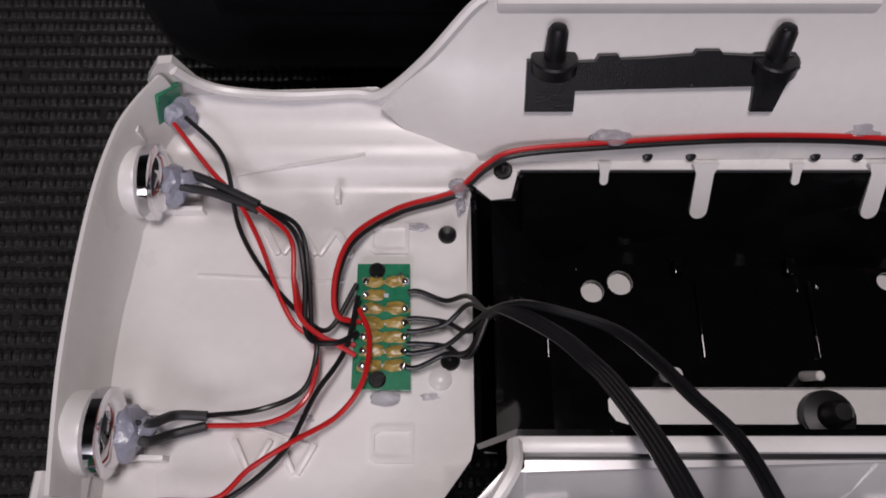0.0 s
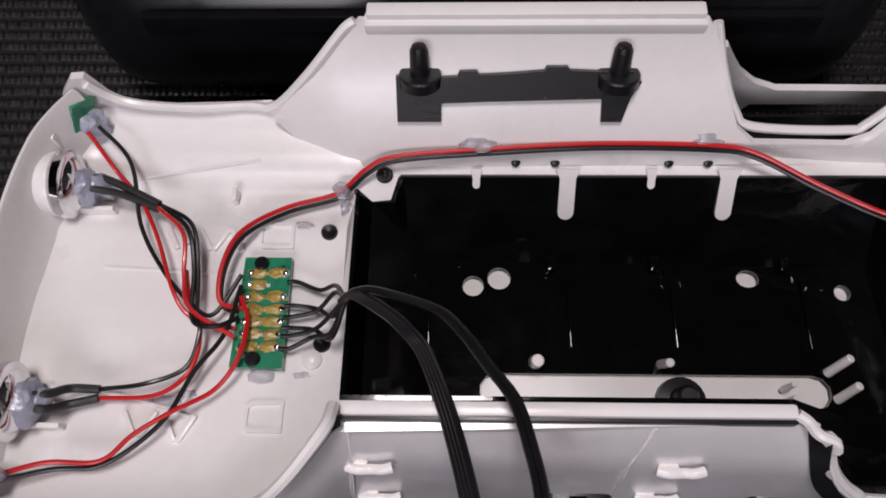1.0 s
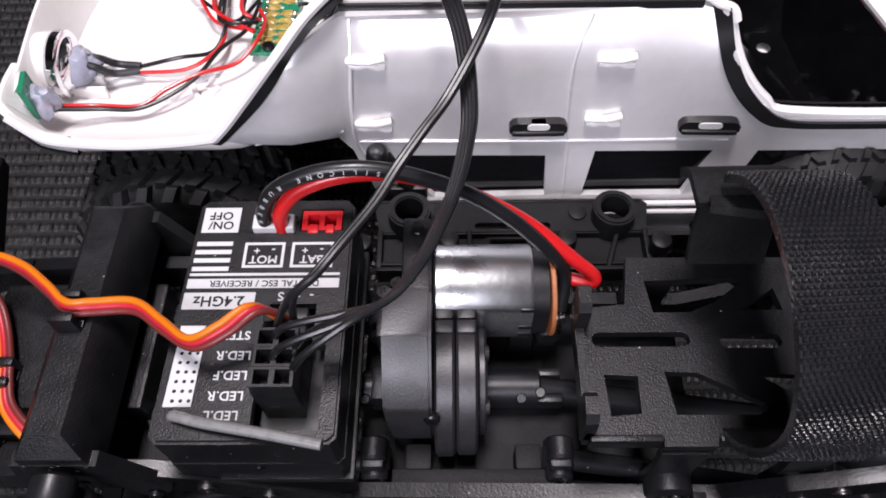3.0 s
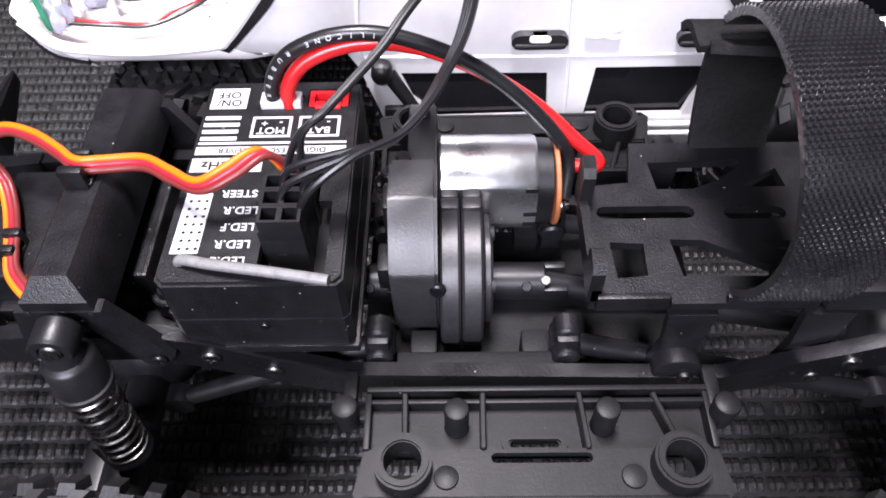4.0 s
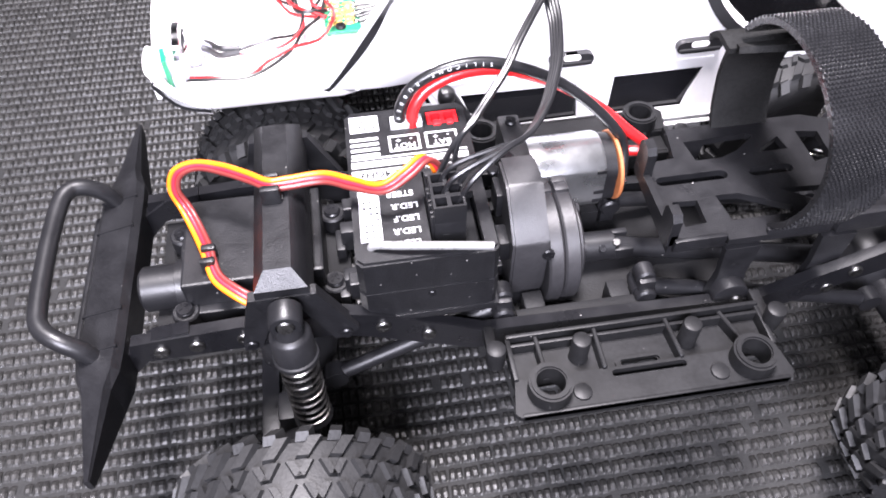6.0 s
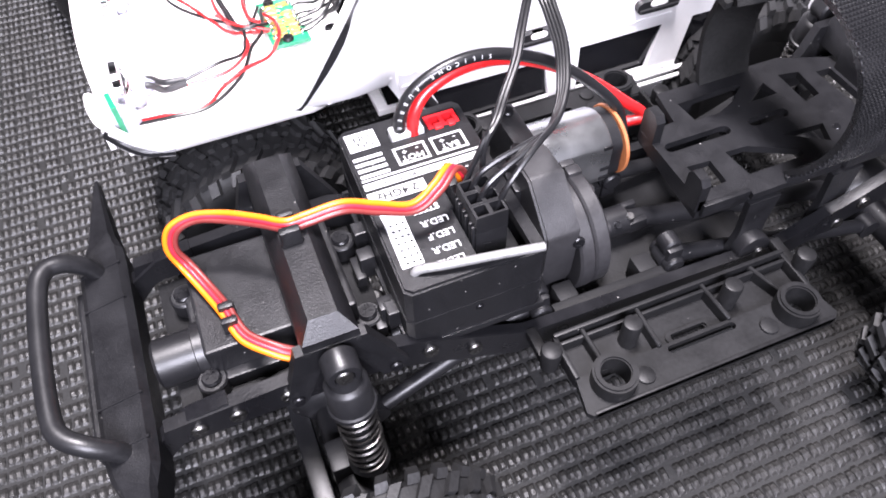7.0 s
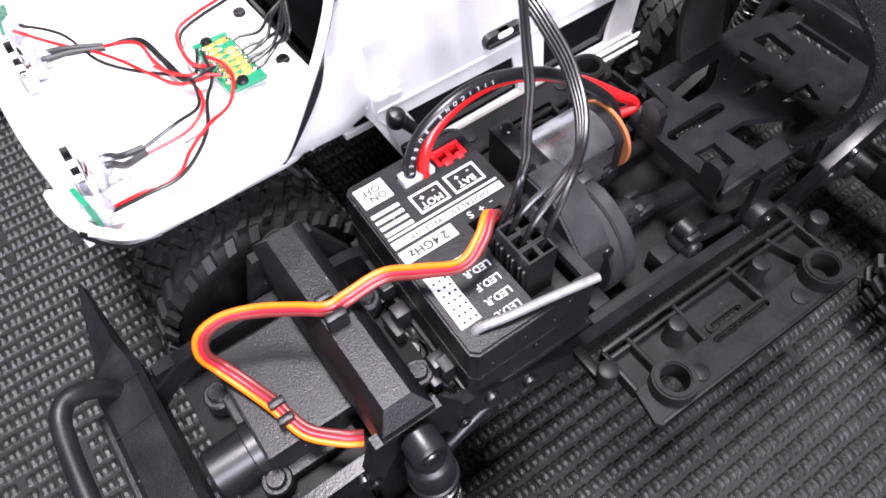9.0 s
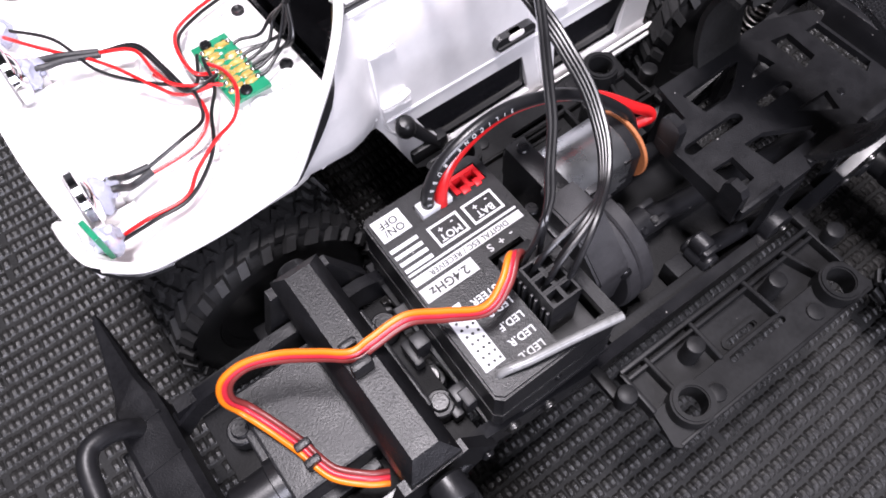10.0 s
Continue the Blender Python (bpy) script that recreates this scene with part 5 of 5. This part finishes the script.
for x0, x1 in ((8, 17.8), (25.4, 38.2)):
    block(bm, x0, x1, -14.0, -13.0, 51.4, 54.4, 0.25)
tray = part("battery_tray", bm, BLACK, car, "black battery tray with cut-out slots")
screw((42.8, -6.4, 53.8), (0, 0, 1), tray, 0.6, True)
for b in ((38.8, 52, -14.6, -13.0, 51.8, 56.4, 0.3), (53.8, 55.6, -10, 8, 53, 60, 0.4)):
    bm = bmesh.new()
    block(bm, *b)
    part("stop", bm, BLACK, tray)
for y0, y1, h in ((2.4, 7.0, 61.2), (-13.2, -8.8, 60.0)):
    bm = bmesh.new()
    plate(bm, [(y0, 52.6), (y1, 52.6), (y1, h - 1.2), (y1 - 1, h), (y0 + 1, h), (y0, h - 1.2)], [], lambda a, b: (7.1 + 0.03 * a, a, b), lambda a, b: (8.9 + 0.03 * a, a, b))
    part("tab", bm, BLACK, tray)


def band(bm, path, x_half, thick, per=8):
    pts = smooth_path(path, per)
    rows_ = []
    for i, p in enumerate(pts):
        d = (pts[min(i + 1, len(pts) - 1)] - pts[max(i - 1, 0)]).normalized()
        n = d.cross(Vector((1, 0, 0))).normalized()
        u = n.cross(d).normalized()
        rows_.append([bm.verts.new(p + u * a * x_half + n * b * thick) for a, b in ((-1, -0.5), (1, -0.5), (1, 0.5), (-1, 0.5))])
    for a, b in zip(rows_, rows_[1:]):
        for k in range(4):
            bm.faces.new((a[k], a[(k + 1) % 4], b[(k + 1) % 4], b[k]))
    bm.faces.new(rows_[0])
    bm.faces.new(rows_[-1][::-1])
    return pts


STRAP_PATH = [(31.6, -11.0, 51.4), (31.5, -13.0, 54.4), (31.5, -16.4, 59), (31.4, -19.2, 66), (30.8, -20.0, 74), (29.8, -18.2, 81), (29.2, -13, 86), (28.9, -6, 88.2), (28.8, 1, 87.6), (28.6, 6, 85.0), (28.2, 10, 80.6)]
bm = bmesh.new()
pts = band(bm, STRAP_PATH, 5.7, 1.1)
strap = part("battery_strap", bm, STRAP, car, "black hook-and-loop battery strap standing in a loop")
# rows of small hooks on the outside of the strap
verts, faces = [], []
fine = smooth_path(STRAP_PATH, 11)
for i in range(3, len(fine) - 1):
    d = (fine[i + 1] - fine[i - 1]).normalized()
    n = Vector((1, 0, 0)).cross(d).normalized()
    u = d.cross(n).normalized()
    for k in range(17):
        c2 = fine[i] + u * (-5.3 + 10.6 * (k + (0.2 if i % 2 else -0.2)) / 16)
        m0 = len(verts)
        for a, b, h in ((-0.3, -0.26, 0.5), (0.3, -0.26, 0.5), (0.3, 0.26, 0.5), (-0.3, 0.26, 0.5), (-0.16, -0.12, 0.92), (0.16, -0.12, 0.92), (0.16, 0.12, 0.92), (-0.16, 0.12, 0.92)):
            verts.append((c2 + u * a + d * b + n * h) * MM)
        faces += [(m0 + 4, m0 + 5, m0 + 6, m0 + 7), (m0, m0 + 1, m0 + 5, m0 + 4), (m0 + 1, m0 + 2, m0 + 6, m0 + 5), (m0 + 2, m0 + 3, m0 + 7, m0 + 6), (m0 + 3, m0, m0 + 4, m0 + 7)]
me = bpy.data.meshes.new("hook_fabric")
me.from_pydata([tuple(v) for v in verts], [], faces)
me.materials.append(STRAP)
hooks = tagged(new("hook_fabric", me), kind="stuff")
hooks.parent = strap
bm = bmesh.new()
band(bm, [(31.6, 14.0, 52.4), (31.3, 15.8, 58), (30.6, 16.2, 66), (29.6, 14.2, 72.5), (28.4, 11.6, 76.4), (27.2, 7.6, 78.6), (26.4, 5, 79.8)], 5.9, 1.2)
band(bm, [(26.0, 8.5, 78.0), (25.6, 12.2, 78.4), (25.2, 14.6, 76.2)], 6.2, 1.2)
part("loop_side", bm, FUZZ, strap, "fuzzy black inner strap end")

# speed controller and receiver box
esc = part("receiver_box", bmesh.new(), BLACK, car, "black printed speed controller and receiver box")
TOP = 63.4
bm = bmesh.new()
opening = [(-35.4, 2.4), (-29.0, 2.4), (-29.0, -3.8), (-27.2, -3.8), (-27.2, -15.4), (-35.8, -15.4), (-35.8, -3.8), (-35.4, -3.8)]
plug = [(-39.6, 17.0), (-33.2, 17.0), (-33.2, 14.0), (-39.6, 14.0)]
socket = [(-32.6, 18.2), (-26.4, 18.2), (-26.4, 14.4), (-32.6, 14.4)]
eye_hole = ring_points(-45.4, -13.6, 0.8, 10)
outline = [(-48.2, -15.6), (-47.2, -16.6), (-26.0, -16.6), (-25.2, -15.8), (-25.2, 18.6), (-26.2, 19.8), (-46.6, 19.8), (-47.6, 18.8)]
flat(bm, outline, [opening, plug, socket, eye_hole], TOP - 1.6, TOP)
w2 = [(-36 + (a + 36) * 1.025, 1.6 + (b - 1.6) * 1.02) for a, b in outline]
flat(bm, w2, [[(-36 + (a + 36) * 0.9, 1.6 + (b - 1.6) * 0.93) for a, b in outline]], 55.2, TOP - 0.6)
flat(bm, [(-36 + (a + 36) * 1.035, 1.6 + (b - 1.6) * 1.028) for a, b in outline], [], 51.0, 55.2)
flat(bm, [(-36 + (a + 36) * 1.02, 1.6 + (b - 1.6) * 1.015) for a, b in outline], [], 48.0, 51.0)
for y0 in (-12, 6):
    block(bm, -50.4, -48.0, y0, y0 + 3, 47.5, 52.0, 0.3)
bmesh.ops.recalc_face_normals(bm, faces=bm.faces)
bmesh.ops.scale(bm, vec=(MM, MM, MM), verts=bm.verts)
bm.to_mesh(esc.data)
bm.free()
bm = bmesh.new()
block(bm, -48.9, -24.4, -17.2, 20.4, 46.5, 48.2, 0.3)
part("base", bm, BLACK_SMOOTH, esc)
screw((-36.4, -17.1, 53.6), (0, -1, 0), esc, 0.5, True)
P = TOP + 0.02


def label(outline, holes=(), z=P):
    bm = bmesh.new()
    flat(bm, outline, list(holes), z - 0.02, z + 0.03)
    return part("printed_label", bm, WHITE_PRINT, esc, "white printed label")


def rect(x0, x1, y0, y1, skew=0.0):
    return [(x0, y0), (x1, y0 - skew), (x1, y1 - skew), (x0, y1)]


label(rect(-47.0, -41.6, 14.2, 18.6))
for k in range(4):
    label(rect(-47.2, -42.0, 11.9 - 1.4 * k, 12.6 - 1.4 * k))
label(rect(-47.3, -26.2, 6.9, 7.3))
label(rect(-47.4, -26.2, 4.9, 6.4))
label(rect(-47.5, -37.6, 1.6, 4.2))
for x0, x1 in ((-40.2, -34.4), (-33.4, -27.4)):
    label(rect(x0, x1, 8.2, 12.4), [rect(x0 + 0.4, x1 - 0.4, 8.6, 12.0)])
dots = [ring_points(-46.1 + 1.05 * i, -3.6 - 1.32 * j, 0.27, 8) for i in range(3) for j in range(7)]
label([(-47.0, -0.9), (-43.6, -0.9), (-43.8, -1.8), (-43.4, -2.4), (-43.6, -12.3), (-47.2, -12.3), (-46.9, -2.6)], dots)
T2 = P + 0.045
for word, size, x, y0, m in (("ON/", 1.9, -44.2, 15.5, BLACK), ("OFF", 1.9, -44.4, 17.2, BLACK), ("MOT", 1.8, -37.3, 9.6, WHITE_PRINT), ("-   +", 1.7, -37.3, 11.1, WHITE_PRINT), ("BAT", 1.8, -30.4, 9.6, WHITE_PRINT), ("-   +", 1.7, -30.4, 11.1, WHITE_PRINT), ("DIGITAL ESC / RECEIVER", 1.35, -36.6, 5.65, BLACK), ("2.4GHz", 2.2, -42.5, 2.9, BLACK), ("STEER", 1.75, -39.8, -2.3, WHITE_PRINT), ("LED.R", 1.75, -39.2, -5.2, WHITE_PRINT), ("LED.F", 1.75, -39.2, -8.0, WHITE_PRINT), ("LED.R", 1.75, -39.4, -10.8, WHITE_PRINT), ("LED.L", 1.75, -39.6, -13.4, WHITE_PRINT), ("-  +  S", 1.9, -32.0, 3.6, WHITE_PRINT)):
    lettering("lettering", word, size, x, y0, T2 if m is BLACK else P + 0.01, m, esc, 180, 1.05)
# sockets: white motor plug, red battery socket
bm = bmesh.new()
block(bm, -39.4, -33.4, 14.2, 16.8, 58, TOP + 1.0, 0.3)
part("motor_plug", bm, WHITE_PRINT, esc, "white motor plug")
bm = bmesh.new()
flat(bm, rect(-32.4, -26.6, 14.6, 18.0), [rect(-31.6, -29.9, 15.3, 17.3), rect(-29.1, -27.4, 15.3, 17.3)], 58, TOP - 0.1)
block(bm, -32.4, -26.6, 14.6, 18.0, 57, 60.5)
block(bm, -31.4, -29.9, 13.9, 15.4, 60, TOP + 0.3, 0.2)
block(bm, -28.8, -27.6, 13.9, 15.4, 60, TOP + 0.3, 0.2)
part("battery_socket", bm, RED_PLASTIC, esc, "empty red battery socket")
bm = bmesh.new()
block(bm, -35.8, -27.2, -15.4, 2.4, 56, 58.5)
part("socket_floor", bm, TRIM, esc)
# lead plugs standing in the opening
for k in range(3):
    y0 = -5.4 - 2.65 * k
    bm = bmesh.new()
    cells = [rect(-34.6 + 2.6 * i, -32.7 + 2.6 * i, y0 - 0.95, y0 + 0.95) for i in range(2)]
    flat(bm, rect(-35.0, -29.7, y0 - 1.3, y0 + 1.3), cells, 65.5, 69.2)
    block(bm, -35.0, -29.7, y0 - 1.3, y0 + 1.3, 58.5, 65.6, 0.1)
    for i in range(2):
        block(bm, -35.5, -34.9, y0 - 0.9 + i, y0 - 0.4 + i, 60, 66.8, 0.1)
    block(bm, -33.6, -32.4, y0 - 1.38, y0 - 1.2, 61, 62.6)
    part("lead_plug", bm, BLACK_SMOOTH, esc, "black two-pin lead plug")
for y0 in (-3.0, -0.8):
    bm = bmesh.new()
    block(bm, -35.2, -29.4, y0 - 1.0, y0 + 1.0, 58.5, 66.4, 0.2)
    part("lead_plug", bm, BLACK_SMOOTH, esc)
# aerial
bm = bmesh.new()
wire(bm, [(-46.0, -13.4, 62.5), (-45.0, -13.8, 64.2), (-41, -14.9, 64.7), (-34, -16.2, 64.9), (-26.2, -17.8, 65.2)], 0.72, 12, 8)
part("aerial", bm, SILVER_CORD, esc, "silver braided aerial lead")

# servo lead: three wires side by side
lead = [(-32.0, -1.4, 64.0), (-33.2, -1.8, 68.6), (-35.2, -2.8, 71.6), (-38.6, -5.4, 71.2), (-42.8, -6.4, 69.6), (-47.5, -3.2, 68.2), (-52.2, 0.2, 67.0), (-58, 0.4, 66.6), (-61.4, 0.4, 66.6), (-65, 3.4, 66.0), (-69.7, 7.0, 65.2), (-74.5, 9.2, 64.8), (-78.2, 9.4, 63.4), (-79.6, 8.4, 60.2), (-78.4, 6.8, 56.8), (-76.6, 2.8, 55.4), (-74.6, -2.6, 55.2), (-74.0, -5.0, 55.0), (-72.6, -8.8, 54.6), (-69.2, -12.2, 54.2), (-66.4, -13.8, 53.2)]
for name, mat, sg in (("orange_wire", ORANGE_WIRE, 1.0), ("red_wire", CRIMSON_WIRE, 0.0), ("brown_wire", BROWN_WIRE, -1.0)):
    bm = bmesh.new()
    laid = []
    for k, (x, y, z) in enumerate(lead):
        n = len(lead) - 1
        ox, oy, oz = interp(k, [0, 3, 5, 10, 12, 14, 16, n], [-0.9, -0.7, 0, -0.2, -0.8, -1.0, -0.9, -0.5]), interp(k, [0, 3, 5, 10, 12, 14, 16, n], [0, 0.4, 0.7, 0.7, 0.4, 0, -0.3, -0.8]), interp(k, [0, 3, 5, 10, 12, 14, 16, n], [0, 0.6, 0.6, 0.6, 0.3, -0.2, -0.2, -0.3])
        laid.append((x + sg * ox * 0.82, y + sg * oy * 0.82, z + sg * oz * 0.82))
    wire(bm, laid, 0.5, 10, 8)
    part(name, bm, mat, servo, "servo lead wire")
# motor leads
bm = bmesh.new()
LEAD_PATH = [(-37.6, 15.4, 62.5), (-37.2, 15.7, 67.2), (-34.2, 16.2, 71.6), (-27.6, 16.8, 74.2), (-19.6, 17.2, 73.8), (-9.6, 17.0, 69.6), (-2, 15.6, 64.4), (4.6, 13.4, 57.8), (6.8, 12.4, 53.2), (6.4, 9.4, 48.2)]
wire(bm, LEAD_PATH, 1.1, 14)
black_lead = part("black_motor_lead", bm, BLACK_WIRE, motor, "thick black silicone motor lead with white print")
run = smooth_path(LEAD_PATH, 8)
far_along, along = 0.0, []
for p, q in zip(run, run[1:]):
    along.append(far_along)
    far_along += (q - p).length
for k in range(15):
    word = "SILICONE RUBBER"
    ch = word[len(word) - 1 - k]
    if ch == " ":
        continue
    i = min(range(len(along)), key=lambda j: abs(along[j] - (3.0 + 1.55 * k)))
    d = (run[i] - run[i + 1]).normalized()
    n = Vector((-0.25, -0.9, 0.36))
    n = (n - d * n.dot(d)).normalized()
    u = n.cross(d)
    cu = bpy.data.curves.new("lettering", "FONT")
    cu.body, cu.size, cu.align_x, cu.align_y, cu.extrude, cu.offset = ch, 1.0, "CENTER", "CENTER", 0.01, 0.0
    tmp = new("lettering", cu)
    bpy.context.view_layer.update()
    me = bpy.data.meshes.new_from_object(tmp.evaluated_get(bpy.context.evaluated_depsgraph_get()))
    bpy.data.objects.remove(tmp)
    c = run[i] + (run[i + 1] - run[i]).normalized() * (3.0 + 1.55 * k - along[i]) + n * 1.1
    turn = Matrix((d, u, n)).transposed().to_4x4()
    me.transform(Matrix.Scale(MM, 4) @ Matrix.Translation(c) @ turn)
    me.materials.clear()
    me.materials.append(WHITE_PRINT)
    o = new("lettering", me)
    o.parent = black_lead
bm = bmesh.new()
wire(bm, [(-35.3, 14.9, 62.5), (-34.8, 15.4, 66.8), (-31.6, 16.8, 70.0), (-25, 17.9, 71.8), (-17, 18.4, 71.0), (-8, 17.9, 67.4), (1, 16.3, 61.8), (8, 13.6, 56.2), (11.2, 12.2, 53.6), (10.6, 11.8, 52.4), (6.6, 13.2, 51.8)], 1.1, 14)
part("red_motor_lead", bm, RED_WIRE, motor, "thick red silicone motor lead")

# ---- lamp cable from the body to the receiver ----
cable = thing("lamp_cable", (-20, 40, 70), "bundle of thin black lamp wires arching from body to receiver", "cable")
strand_a = [(-31, 73.8, 60), (-28, 74, 64.4), (-24, 73, 66.4), (-16, 69.6, 68.8), (-12, 65, 72), (-9, 60, 75.2), (-6, 55, 78.6), (-4.5, 49, 82), (-3.6, 42, 85), (-4.8, 34, 86.8), (-7.6, 27, 85.4), (-11, 21, 83.2), (-14, 16.5, 82.2), (-17, 12, 81), (-20, 7.5, 79.2), (-24, 3, 77.2), (-27, -0.6, 76), (-30, -2.8, 74), (-32.6, -3.6, 66)]
strand_b = [(-31, 74.4, 60), (-28, 73.2, 64.2), (-22.4, 68.8, 68), (-19, 65, 69.8), (-17, 61.4, 72.8), (-14.4, 54, 79), (-12.2, 46, 83.6), (-10.4, 38, 85.2), (-8.6, 30, 83.6), (-8, 22, 80), (-8.6, 17, 78.6), (-10, 11, 77.6), (-12, 6, 76.6), (-14.4, 1.5, 75.2), (-18, -2.6, 73.8), (-23, -5.4, 73.2), (-28, -7, 72.6), (-31, -8.8, 66.5)]
for k in range(4):
    bm = bmesh.new()
    pts = list(strand_b)
    spread = (k - 1.5) * 1.6
    pts[-1] = (-31 if k % 2 else -33.4, -5.2 - 1.5 * k, 66.5)
    pts[-2] = (-28.4 if k % 2 else -31.0, -5.2 - 1.3 * k, 71.4)
    pts[-3] = (-23, -4.4 - 0.7 * k, 73.6 + 0.3 * k)
    wire(bm, [(x + (k - 1.5) * 0.45, y, z + (k - 1.5) * 0.5) if 0 < i < len(pts) - 3 else (x, y, z) for i, (x, y, z) in enumerate(pts)], 0.5, 9, 8)
    part("wire", bm, BLACK_WIRE, cable)
for k in range(2):
    bm = bmesh.new()
    pts = list(strand_a)
    pts[-1] = (-31 if k else -33.4, -3.0 - 0.6 * k, 65.5)
    wire(bm, [(x + (k - 0.5) * 0.8, y, z + (k - 0.5) * 0.5) for x, y, z in pts], 0.5, 9, 8)
    part("wire", bm, BLACK_WIRE, cable)

# ---- dark plastic shell behind ----
bm = bmesh.new()
side = [(160, 0.1), (150, 8), (144, 18), (142.4, 26), (143.6, 36), (147, 43), (156, 50), (175, 57), (205, 60), (240, 60), (240, 0.1)]
rows_ = []
for u in np.linspace(-1, 1, 33):
    t_ = max(0.0, (abs(float(u)) - 0.78) / 0.22)
    k = 1 - math.sqrt(max(0.0, 1 - t_ * t_))
    rows_.append([bm.verts.new((-10 + 98 * float(u) + (0.12 * (y - 142) * float(u)), y + 34 * k if y < 239 else y, z * (1 - 0.25 * k))) for y, z in side])
for a, b in zip(rows_, rows_[1:]):
    for k in range(len(side)):
        bm.faces.new((a[k], a[(k + 1) % len(side)], b[(k + 1) % len(side)], b[k]))
bm.faces.new(rows_[0])
bm.faces.new(rows_[-1][::-1])
shell = tagged(finish("plastic_cover", bm, GREY_SHELL, None), "smoky black glossy plastic cover lying on the mat", "cover")
bm = bmesh.new()
block(bm, -82, 64, 143.2, 145.4, 37.5, 42.6, 0.6)
part("ridge", bm, GREY_SHELL, shell)
